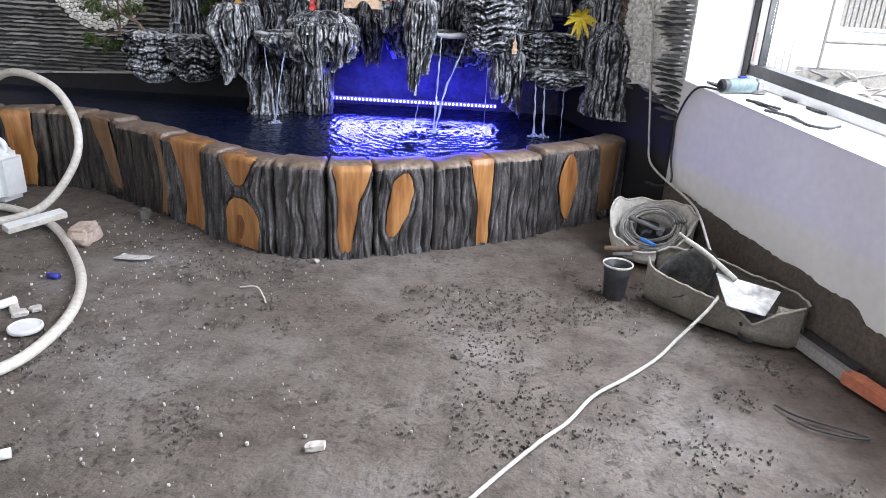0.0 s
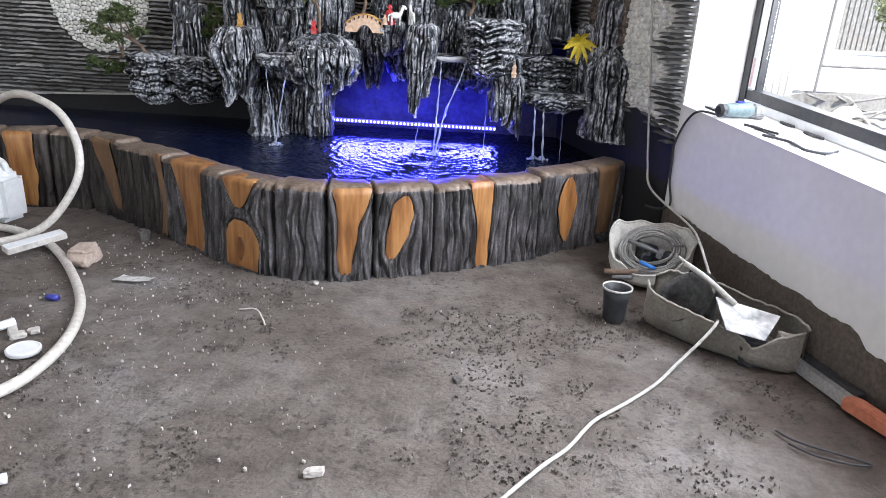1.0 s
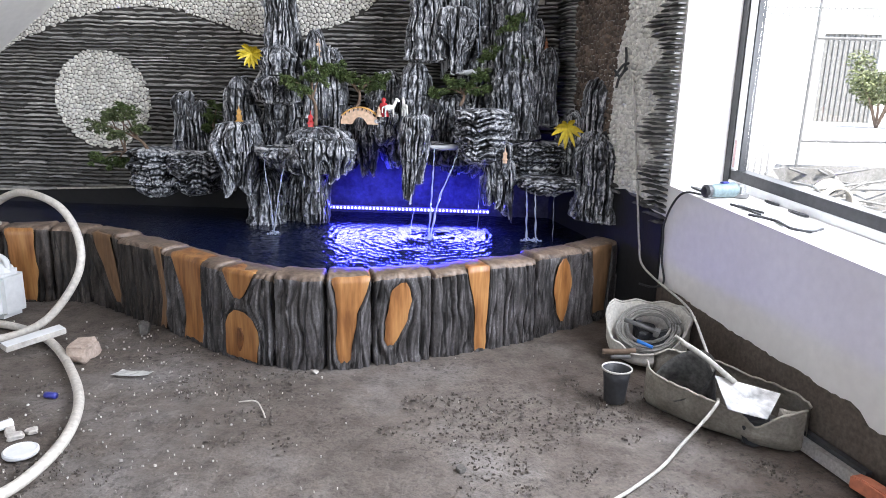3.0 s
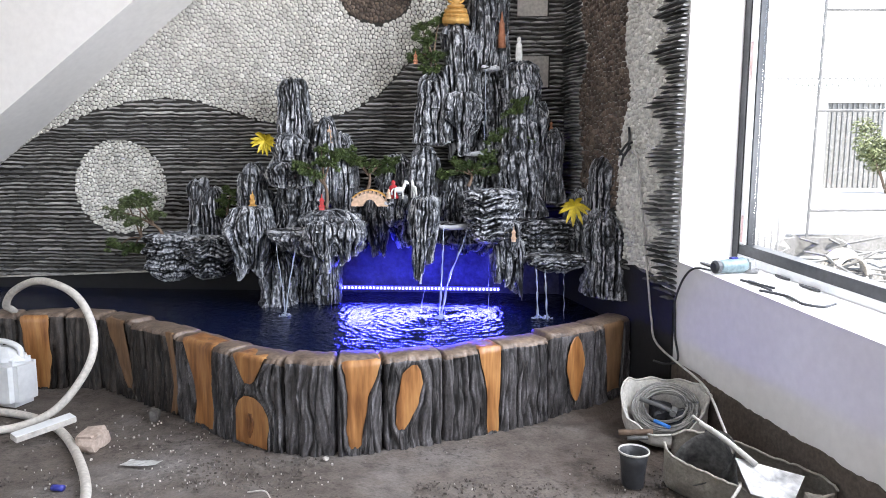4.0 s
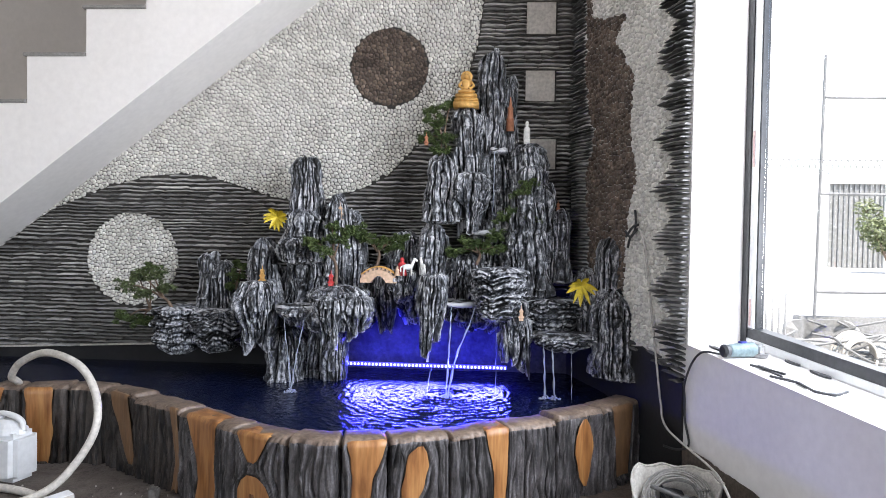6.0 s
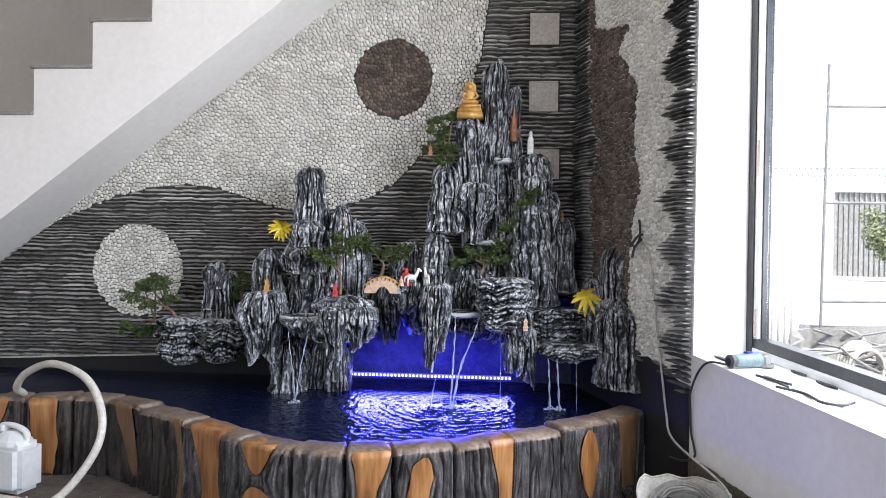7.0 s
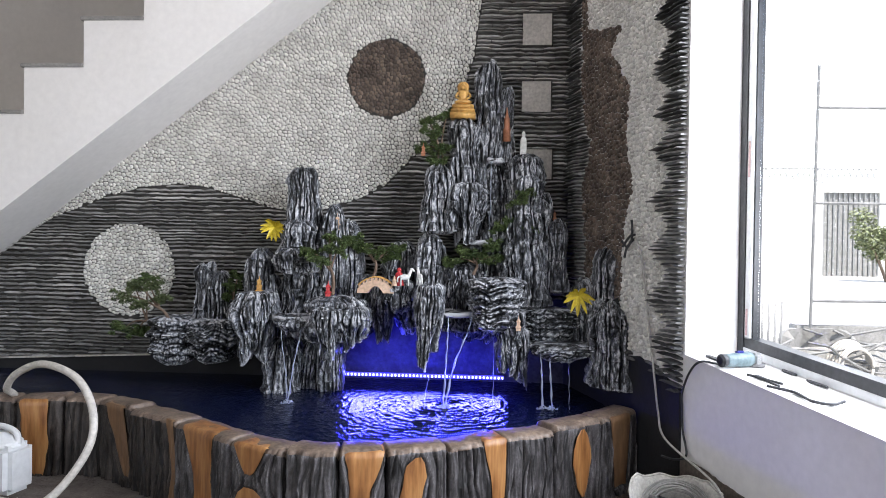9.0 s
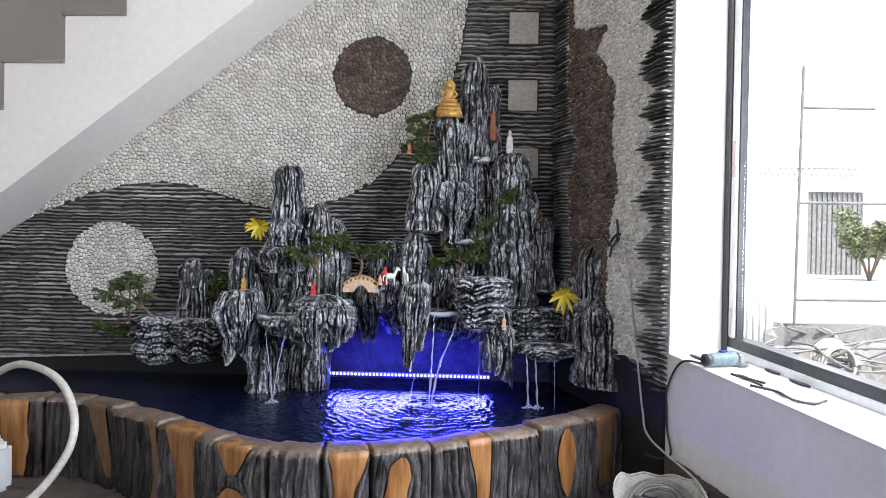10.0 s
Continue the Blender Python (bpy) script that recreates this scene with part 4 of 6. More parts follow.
def splash(x, y, r, seed):
    """Foam where a stream meets the water: a low ring of bubbles and flung drops."""
    rng = random.Random(seed)
    bm = bmesh.new()
    for i in range(46):
        a, d = rng.uniform(0, 6.3), r * rng.random() ** 0.7
        s = rng.uniform(0.0025, 0.006)
        bmesh.ops.create_icosphere(bm, subdivisions=1, radius=s, matrix=Matrix.Translation((math.cos(a) * d, math.sin(a) * d * 0.8, max(0.0, rng.uniform(0.0, 0.022) * (1 - d / r)))))
    ob = part("splash", bm, M_FALL, None, smooth=True)
    ob.location = (x, y, 0.306)
    tagged(ob, "bubbling foam where the stream meets the pond", "splash", "splashes")


for i, (x, y, r) in enumerate(((-0.856, 3.36, 0.035), (-0.062, 3.36, 0.04), (0.43, 3.39, 0.03), (0.476, 3.39, 0.03))):
    splash(x, y, r, 30 + i)

# strip light
led = thing("led_strip", "blue waterproof strip light just above the pond water", "strip light", (-0.209, 3.80, 0.374))
part("tube", box(bmesh.new(), (-0.455, 0.0, -0.010), (0.455, 0.014, 0.010), 0.003), M_TUBE, led, "blue translucent tube")
for i in range(44):
    x = -0.447 + 0.894 * i / 43
    part("diode", box(bmesh.new(), (x - 0.0046, -0.006, -0.0062), (x + 0.0046, -0.0005, 0.0062), 0.002), M_LED, led)
# the strip throws its light forwards over the water and up the recess behind it
for name, eye, target, size, power, cone in (("led_glow", (-0.199, 3.775, 0.40), (-0.199, 3.1, 0.26), 0.022, 6.0, 115), ("led_glow_up", (-0.199, 3.84, 0.385), (-0.199, 4.05, 0.50), 0.02, 2.4, 165)):
    lamp = area(name, eye, target, 0.86, size, power, (0.03, 0.03, 1.0))
    lamp.data.spread = radians(cone)

# ---- window ----
window = thing("window_1", "large window with a dark aluminium frame and bright view", "window", on_side(1.25, 0.66, -0.25), kind="structure")


def win(s, z, d):
    return on_side(s, z, d) - window.location


def bar(name, s0, s1, z0, z1, d0, d1, mat, label=""):
    return part(name, prism(bmesh.new(), [(s0, z0), (s1, z0), (s1, z1), (s0, z1)], win, d0, d1), mat, window, label)


ZT = 2.745
slope = lambda s, h: SILL(s) + h
part("sill", prism(bmesh.new(), [(1.237, SILL(1.237) + 0.001), (2.6, SILL(2.6) + 0.001), (S_END - 0.01, SILL(S_END) + 0.001), (S_END - 0.01, SILL(S_END) + 0.006), (2.6, SILL(2.6) + 0.006), (1.237, SILL(1.237) + 0.006)], win, -0.328, 0.003), M_PAINT, window, "white plastered sill")
for nm, h0, h1, d0, d1, mt in (("bottom_track", 0.008, 0.040, -0.32, -0.248, M_WHITEPL), ("bottom_rail", 0.040, 0.084, -0.31, -0.252, M_FRAME)):
    part(nm, prism(bmesh.new(), [(1.24, slope(1.24, h0)), (2.6, slope(2.6, h0)), (S_END - 0.02, slope(S_END - 0.02, h0)), (S_END - 0.02, slope(S_END - 0.02, h1)), (2.6, slope(2.6, h1)), (1.24, slope(1.24, h1))], win, d0, d1), mt, window)
bar("side_frame", 1.237, 1.272, 0.66, ZT, -0.31, -0.246, M_FRAME)
bar("sash_stile", 1.274, 1.306, 0.745, ZT, -0.30, -0.252, M_WHITEPL)
bar("gasket", 1.307, 1.315, 0.745, ZT, -0.295, -0.262, M_BLKPL, "black rubber seal")
for z0, z1 in ((0.76, 0.87), (1.42, 1.57)):
    bar("tape", 1.280, 1.292, z0, z1, -0.2515, -0.2505, M_TAPE, "faded pink protective tape")
bar("top_rail", 1.24, S_END - 0.02, 2.70, ZT, -0.31, -0.252, M_FRAME)
bar("mullion", 3.2, 3.25, 0.55, ZT, -0.31, -0.252, M_FRAME)
for a, b in ((1.318, 3.19), (3.26, S_END - 0.03)):
    pane = bar("pane", a, b, 0.62, 2.70, -0.284, -0.280, M_GLASS, "clear glass pane")
    pane.visible_shadow = False

# ---- outside ----
bm = bmesh.new()
box(bm, (-40, -40, -0.6), (60, 60, -0.05))
tagged(part("ground", bm, M_OUTGROUND), "sunlit pale concrete yard outside the window", "ground", kind="structure")

# ---- plants and figures on the rockwork ----
def leaves(bm, centre, rx, ry, rz, count, size, rng):
    """A pad of small folded leaves with gaps."""
    for _ in range(count):
        while True:
            p = Vector((rng.uniform(-1, 1), rng.uniform(-1, 1), rng.uniform(-1, 1)))
            if p.length < 1:
                break
        p = Vector(centre) + Vector((p.x * rx, p.y * ry, p.z * rz))
        m = Matrix.Translation(p) @ Euler([rng.uniform(-0.9, 0.9), rng.uniform(-0.9, 0.9), rng.uniform(0, 6.3)]).to_matrix().to_4x4()
        s = size * rng.uniform(0.6, 1.3)
        q = [bm.verts.new(m @ Vector(v)) for v in ((-s, 0, 0), (0, -s * 0.45, s * 0.2), (s, 0, 0), (0, s * 0.45, s * 0.2))]
        bm.faces.new(q)


def bonsai(base, pads, seed, label, leaf=M_LEAF):
    rng = random.Random(seed)
    ob = thing("bonsai", label, "plant", base, "bonsai on the rocks")
    bt, bl = bmesh.new(), bmesh.new()
    mid = sum((Vector(p[:3]) for p in pads), Vector()) / len(pads)
    crown = Vector((mid.x * 0.5, mid.y * 0.5, mid.z * 0.6))
    tube(bt, spline([(0, 0, -0.02), crown * 0.5 + Vector((0.012, 0, 0)), crown], 6), 0.01, 6, lambda k: 0.011 - 0.005 * k)
    for x, y, z, r in pads:
        p = Vector((x, y, z))
        tube(bt, spline([crown * 0.8, crown.lerp(p, 0.5) + Vector((0, 0, 0.012)), p], 5), 0.005, 5, lambda k: 0.006 - 0.004 * k)
        leaves(bl, p, r, r * 0.7, r * 0.42, int(70 + 2300 * r), 0.0105, rng)
        for _ in range(9):
            leaves(bl, p + Vector((rng.uniform(-1.3, 1.3) * r, rng.uniform(-1, 1) * r * 0.6, rng.uniform(-0.7, 0.7) * r)), r * 0.42, r * 0.35, r * 0.28, 30, 0.0105, rng)
    part("trunk", bt, M_TWIG, ob, smooth=True)
    part("foliage", bl, leaf, ob)


bonsai((-1.58, 3.60, 0.67), [(-0.27, 0, 0.14, 0.05), (-0.20, 0, 0.20, 0.045), (-0.12, 0, 0.19, 0.05), (-0.05, -0.02, 0.13, 0.04), (-0.16, -0.03, 0.10, 0.05)], 1, "olive-leaved bonsai leaning over the layered rock", M_OLIVE)
bonsai((-1.72, 3.66, 0.62), [(-0.16, 0, 0.0, 0.05), (-0.07, 0, -0.02, 0.05), (0.0, 0, 0.0, 0.04), (-0.02, 0, 0.28, 0.045), (-0.10, 0.0, 0.24, 0.04)], 2, "straggling green bonsai beside the pale pebble disc")
bonsai((-1.28, 3.72, 0.72), [(0.0, 0, 0.14, 0.04), (0.03, 0, 0.20, 0.035), (-0.03, 0, 0.09, 0.035)], 3, "small dark bonsai between two spires")
bonsai((-0.65, 3.44, 0.87), [(-0.13, -0.02, 0.20, 0.045), (-0.07, -0.03, 0.16, 0.05), (0.0, -0.03, 0.21, 0.05), (0.06, -0.02, 0.25, 0.04), (-0.02, 0.0, 0.28, 0.035)], 4, "green bonsai with a thick root on the ledge")
bonsai((-0.47, 3.62, 0.95), [(-0.13, 0, 0.19, 0.045), (-0.06, 0, 0.15, 0.045), (0.02, 0, 0.12, 0.045), (0.10, 0, 0.10, 0.05), (0.13, 0, 0.14, 0.035)], 5, "trailing green bonsai behind the little bridge")
bonsai((0.07, 3.60, 0.98), [(-0.10, 0, 0.05, 0.04), (-0.04, 0, 0.10, 0.04), (0.03, 0, 0.08, 0.05), (0.10, 0, 0.13, 0.045), (0.13, -0.01, 0.07, 0.04)], 6, "spreading green bonsai before the tall tower")
bonsai((0.27, 3.60, 1.15), [(-0.06, 0, 0.06, 0.04), (0.02, 0, 0.10, 0.045), (0.08, 0, 0.06, 0.04), (0.03, 0, 0.20, 0.045), (0.07, 0, 0.24, 0.035)], 7, "upright green bonsai on the tall tower")
bonsai((-0.11, 3.74, 1.55), [(-0.10, 0, 0.10, 0.045), (-0.05, 0, 0.18, 0.05), (0.0, -0.02, 0.10, 0.05), (-0.08, 0, 0.25, 0.04), (0.02, 0, 0.29, 0.04), (-0.03, -0.02, 0.02, 0.045)], 8, "dark bonsai below the golden statue")


def yellow_plant(base, size, seed, label):
    """A rosette of broad pointed leaves, cupped along the midrib."""
    rng = random.Random(seed)
    bm = bmesh.new()
    for i in range(16):
        a = i * 2.4 + rng.uniform(-0.25, 0.25)
        d = Vector((math.cos(a), -0.35 - 0.25 * rng.random(), 0.25 + 0.85 * math.sin(a))).normalized()
        side = d.cross(Vector((rng.uniform(-0.3, 0.3), -1, rng.uniform(-0.1, 0.5)))).normalized()
        up = side.cross(d)
        L, w = size * rng.uniform(0.65, 1.15), size * rng.uniform(0.12, 0.17)
        rows = []
        for k in (0, 0.2, 0.45, 0.7, 0.88, 1.0):
            c = d * (L * k) - Vector((0, 0, 0.35 * L * k * k))
            ww = w * math.sin(math.pi * min(0.98, 0.06 + k * 0.92)) ** 0.8
            rows.append([bm.verts.new(c - side * ww), bm.verts.new(c - up * (ww * 0.35)), bm.verts.new(c + side * ww)])
        for r, p in zip(rows, rows[1:]):
            for j in (0, 1):
                bm.faces.new((r[j], r[j + 1], p[j + 1], p[j]))
    ob = part("yellow_plant", bm, M_YELLOW, None)
    ob.location = base
    tagged(ob, label, "plant", "yellow plants")


yellow_plant((-0.985, 3.52, 1.195), 0.075, 3, "bright yellow leafy plant beside the pale spire")
yellow_plant((0.600, 3.42, 0.872), 0.080, 4, "yellow-green broad-leaved plant in a rock cleft")


def figure(name, base, rings, mat, label, category="figurine", n=14, squash=0.75, extra=None):
    bm = bmesh.new()
    lathe(bm, rings, n, Matrix.Diagonal((1, squash, 1, 1)))
    if extra:
        extra(bm)
    ob = part(name, bm, mat, None, smooth=True)
    ob.location = base
    return tagged(ob, label, category, "figures on the rocks")


def seated(bm):
    bmesh.ops.create_icosphere(bm, subdivisions=2, radius=0.05, matrix=Matrix.Translation((0, -0.008, 0.090)) @ Matrix.Diagonal((1, 0.6, 0.3, 1)))
    for x in (-0.034, 0.034):
        tube(bm, spline([(x * 0.75, 0, 0.147), (x * 1.15, -0.008, 0.122), (x * 0.45, -0.026, 0.102)], 5), 0.0075, 6)
    bmesh.ops.create_icosphere(bm, subdivisions=2, radius=0.0165, matrix=Matrix.Translation((0, -0.004, 0.175)))
    bmesh.ops.create_icosphere(bm, subdivisions=1, radius=0.007, matrix=Matrix.Translation((0, -0.004, 0.192)))
    box(bm, (-0.070, -0.045, 0.0), (0.070, 0.045, 0.032), 0.003)
    box(bm, (-0.066, -0.042, 0.034), (0.066, 0.042, 0.050), 0.004)
    box(bm, (-0.060, -0.038, 0.052), (0.060, 0.038, 0.076), 0.006)
    lathe(bm, [(0.025, -0.003), (0.033, -0.003), (0.033, 0.003), (0.025, 0.003)], 20, Matrix.Translation((0, 0.012, 0.175)) @ Matrix.Rotation(radians(90), 4, "X"))


figure("seated_statue", (-0.005, 3.75, 1.815), [(0.030, 0.076), (0.027, 0.10), (0.024, 0.118), (0.028, 0.142), (0.024, 0.152), (0.008, 0.160)], M_GOLD, "golden seated statue on a stepped plinth", "statue", extra=seated)
figure("standing_statue", (0.333, 3.78, 1.605), [(0.022, 0), (0.022, 0.012), (0.017, 0.016), (0.019, 0.05), (0.018, 0.09), (0.015, 0.11), (0.007, 0.118), (0.011, 0.127), (0.010, 0.139), (0.003, 0.148)], M_CERAM, "small white standing statue on a rock shelf", "statue")
figure("terracotta_tower", (0.24, 3.80, 1.70), [(0.022, 0), (0.020, 0.06), (0.023, 0.064), (0.017, 0.07), (0.015, 0.12), (0.018, 0.124), (0.010, 0.135), (0.002, 0.19)], M_TERRA, "tall terracotta pagoda on a rock", n=6, squash=1)


def pagoda(base, h, mat, label, tiers=3):
    bm = bmesh.new()
    z, w = 0, h * 0.42
    for i in range(tiers):
        th = h / (tiers + 0.6)
        box(bm, (-w * 0.33, -w * 0.33, z), (w * 0.33, w * 0.33, z + th * 0.62))
        lathe(bm, [(w * 0.66, z + th * 0.56), (w * 0.62, z + th * 0.62), (w * 0.26, z + th)], 4, Matrix.Rotation(radians(45), 4, "Z"))
        z, w = z + th * 0.95, w * 0.78
    lathe(bm, [(0.003, z), (0.001, h)], 6)
    ob = part("pagoda", bm, mat, None)
    ob.location = base
    tagged(ob, label, "figurine", "figures on the rocks")


pagoda((0.512, 3.78, 1.255), 0.065, M_TERRA, "tiny terracotta pagoda on a rock top", 2)
pagoda((-0.215, 3.68, 1.60), 0.07, M_TERRA, "tiny terracotta pavilion among bonsai leaves", 2)
pagoda((-1.07, 3.54, 0.84), 0.095, M_GOLD, "small ochre pagoda on the hanging rock", 3)
pagoda((-0.67, 3.62, 1.17), 0.11, M_PEACH, "small peach pagoda on the rock shelf", 3)
pagoda((0.30, 3.34, 0.70), 0.075, M_PEACH, "small peach pavilion on the layered rock", 2)
pagoda((-0.665, 3.40, 0.845), 0.08, M_REDCER, "small red pavilion on the ledge", 2)
pagoda((-0.02, 3.80, 1.72), 0.08, M_CERAM, "tiny white pagoda beside the bonsai", 3)


def horse(base, turn, label):
    """A small glazed horse: barrel, neck, head, ears, four legs and a tail."""
    bm = bmesh.new()
    bmesh.ops.create_icosphere(bm, subdivisions=2, radius=0.019, matrix=Matrix.Translation((0, 0, 0.046)) @ Matrix.Diagonal((1.5, 0.8, 0.85, 1)))
    tube(bm, spline([(0.020, 0, 0.050), (0.030, 0, 0.070), (0.034, 0, 0.084)], 4), 0.009, 7, lambda k: 0.0105 - 0.004 * k)
    bmesh.ops.create_icosphere(bm, subdivisions=2, radius=0.009, matrix=Matrix.Translation((0.041, 0, 0.084)) @ Matrix.Rotation(radians(35), 4, "Y") @ Matrix.Diagonal((1.7, 0.8, 0.9, 1)))
    for x, y in ((-0.020, -0.008), (-0.018, 0.008), (0.018, -0.008), (0.020, 0.008)):
        tube(bm, [Vector((x, y, 0.040)), Vector((x * 1.1, y, 0.018)), Vector((x * 1.05, y, 0.0))], 0.004, 6)
    tube(bm, spline([(-0.026, 0, 0.052), (-0.036, 0, 0.042), (-0.036, 0, 0.020)], 4), 0.0035, 6)
    ob = part("horse_figurine", bm, M_CERAM, None, smooth=True)
    ob.location, ob.rotation_euler = base, (0, 0, turn)
    tagged(ob, label, "figurine", "figures on the rocks")


horse((-0.283, 3.475, 0.900), radians(20), "white glazed horse-shaped figurine on the rock")
horse((-0.205, 3.475, 0.905), radians(110), "white glazed horse-shaped figurine beside the spire")
for x, y, mat, h, lab in ((-0.315, 3.50, M_REDCER, 0.095, "red glazed robed figurine on the rock"), (-0.335, 3.47, M_PEACH, 0.05, "small peach glazed figurine on the rock")):
    figure("figurine", (x, y, 0.900), [(h * 0.30, 0), (h * 0.28, h * 0.12), (h * 0.20, h * 0.42), (h * 0.24, h * 0.58), (h * 0.17, h * 0.70), (h * 0.07, h * 0.75), (h * 0.13, h * 0.84), (h * 0.11, h * 0.93), (0.002, h)], mat, lab)

# little arched bridge
bridge = thing("toy_bridge", "small peach ceramic arched bridge between the rocks", "figurine", (-0.435, 3.50, 0.86), "figures on the rocks")
arch = lambda x: 0.045 * max(0, 1 - (x / 0.095) ** 2)
bm = bmesh.new()
top = [(x, arch(x) + 0.022) for x in np.linspace(-0.095, 0.095, 17)]
low = [(x, max(0.0, 0.036 * (1 - (x / 0.04) ** 2))) for x in np.linspace(0.04, -0.04, 11)]
prism(bm, [(float(u), float(v)) for u, v in top] + [(0.095, 0.0)] + [(float(u), float(v)) for u, v in low] + [(-0.095, 0.0)], lambda u, v, d: Vector((u, d, v)), -0.022, 0.022)
part("arch", bm, M_PEACH, bridge)
for y in (-0.022, 0.018):
    for x in np.linspace(-0.085, 0.085, 9):
        x = float(x)
        part("post", box(bmesh.new(), (x - 0.004, y, arch(x) + 0.02), (x + 0.004, y + 0.005, arch(x) + 0.038), 0.001), M_PEACH, bridge)
    part("rail", tube(bmesh.new(), [Vector((float(x), y + 0.002, arch(float(x)) + 0.039)) for x in np.linspace(-0.092, 0.092, 14)], 0.0035, 6), M_GOLD, bridge)

# ---- things on the floor, beside the pond ----
def hose(name, pts, r, mat, label, category="hose", per=10, n=10):
    ob = part(name, tube(bmesh.new(), spline(pts, per), r, n), mat, None, smooth=True)
    return tagged(ob, label, category)


hose("garden_hose", [(-2.20, 3.3, 0.25), (-2.10, 3.08, 0.375), (-2.075, 3.0, 0.42), (-1.994, 2.95, 0.499), (-1.821, 2.88, 0.56), (-1.618, 2.80, 0.52), (-1.502, 2.73, 0.401), (-1.489, 2.68, 0.256), (-1.586, 2.62, 0.091), (-1.70, 2.56, 0.025), (-1.85, 2.48, 0.017), (-2.3, 2.35, 0.017)], 0.0165, M_HOSE, "thick dusty white hose looping over the pond wall")
hose("garden_hose", [(-2.6, 3.0 - 0.12, 0.02), (-2.2, 2.80, 0.017), (-1.983, 2.72, 0.017), (-1.76, 2.66, 0.017), (-1.56, 2.54, 0.017), (-1.355, 2.33, 0.017), (-1.15, 2.055, 0.017), (-1.045, 1.82, 0.017), (-1.015, 1.61, 0.017), (-1.05, 1.465, 0.017), (-1.2, 1.29, 0.017), (-1.5, 1.12, 0.017)], 0.0165, M_HOSE, "thick dusty white hose curling on the floor")

# jerrycan
jug = thing("jerrycan", "dusty white plastic jerrycan standing by the pond", "container", (-1.99, 2.86, 0))
jug.rotation_euler = (0, 0, radians(-12))
bm = bmesh.new()
box(bm, (-0.11, -0.075, 0.0), (0.11, 0.075, 0.215), 0.026)
lathe(bm, [(0.098, 0.0), (0.092, 0.02), (0.055, 0.045), (0.028, 0.058)], 16, Matrix.Translation((0, 0, 0.205)) @ Matrix.Diagonal((1.05, 0.68, 1, 1)))
part("body", bm, M_WHITEPL, jug)
part("handle", tube(bmesh.new(), spline([(-0.085, 0, 0.215), (-0.07, 0, 0.272), (0.0, 0, 0.285), (0.075, 0, 0.262), (0.088, 0, 0.215)], 6), 0.013, 8), M_WHITEPL, jug, smooth=True)
part("cap", lathe(bmesh.new(), [(0.022, 0.258), (0.024, 0.262), (0.024, 0.283), (0.02, 0.287)], 16, Matrix.Translation((-0.05, 0.0, 0.0))), M_WHITEPL, jug)


def lump(name, base, size, mat, label, seed, category="rubble", rough=0.35):
    bm = bmesh.new()
    bmesh.ops.create_icosphere(bm, subdivisions=3, radius=1)
    for v in bm.verts:
        c = v.co.copy()
        q = Vector([math.copysign(abs(k) ** 0.55, k) for k in c])
        f = 1 + rough * noise.noise(c * 1.4 + Vector((seed * 5, 0, 0))) + 0.12 * noise.noise(c * 5 + Vector((seed, 3, 0)))
        v.co = Vector((q.x * size[0] * f, q.y * size[1] * f, max(-0.9, q.z) * size[2] * f))
    ob = part(name, bm, mat, None)
    ob.location = (base[0], base[1], size[2] * 0.8)
    ob.rotation_euler = (0, 0, seed * 1.7)
    return tagged(ob, label, category)


off = thing("tile_offcut", "pale chipped tile offcut resting across the hose", "tile piece", (-1.58, 2.49, 0.04))
off.rotation_euler = (radians(6), radians(-3), radians(58))
part("strip", box(bmesh.new(), (-0.115, -0.026, -0.012), (0.115, 0.026, 0.012), 0.003), M_STONEBIT, off)
part("glaze", box(bmesh.new(), (-0.113, -0.025, 0.0122), (0.113, 0.025, 0.0145), 0.001), M_WHITEPL, off)
lump("brick_lump", (-1.345, 2.42), (0.062, 0.048, 0.036), M_BRICKBIT, "broken pinkish brick lump on the floor", 1)
lump("plaster_lump", (-0.17, 1.285), (0.021, 0.013, 0.009), M_STONEBIT, "small white plaster lump on the floor", 2)
lump("pebble_lump", (0.137, 1.735), (0.013, 0.012, 0.009), M_OUTSTONE, "small grey pebble lying on the floor", 3)
lump("stone_lump", (-1.235, 2.70), (0.024, 0.020, 0.026), M_OUTSTONE, "rounded grey stone at the foot of the pond wall", 14)
lump("plaster_lump", (-1.20, 1.80), (0.022, 0.015, 0.009), M_STONEBIT, "pale plaster chip near the lid", 4)
lump("plaster_lump", (-1.235, 1.83), (0.03, 0.014, 0.006), M_STONEBIT, "flat pale plaster chip near the lid", 5)
lump("plaster_lump", (-1.17, 1.835), (0.016, 0.014, 0.008), M_STONEBIT, "pale plaster chip near the lid", 6)
lump("plaster_lump", (-0.42, 2.36), (0.012, 0.008, 0.005), M_STONEBIT, "pale plaster chip below the pond wall", 7)
tagged(part("round_lid", lathe(bmesh.new(), [(0.044, 0.0), (0.047, 0.004), (0.047, 0.012), (0.043, 0.015), (0.0385, 0.013)], 32, Matrix.Translation((-1.125, 1.715, 0.002))), M_WHITEPL, None), "round white plastic lid on the dirty floor", "lid")
ob = hose("pipe_piece", [(-1.36, 1.74, 0.014), (-1.30, 1.80, 0.014), (-1.255, 1.87, 0.014)], 0.014, M_WHITEPL, "short white plastic pipe piece", "pipe piece")
ob = hose("pipe_piece", [(-0.95, 1.10, 0.012), (-0.81, 1.18, 0.012)], 0.012, M_WHITEPL, "short white plastic pipe on the floor", "pipe piece")
ob = hose("blue_plug", [(-1.275, 2.07, 0.010), (-1.235, 2.066, 0.010)], 0.011, M_BLUEPL, "small blue plastic plug on the floor", "plug", 3)
bm = bmesh.new()
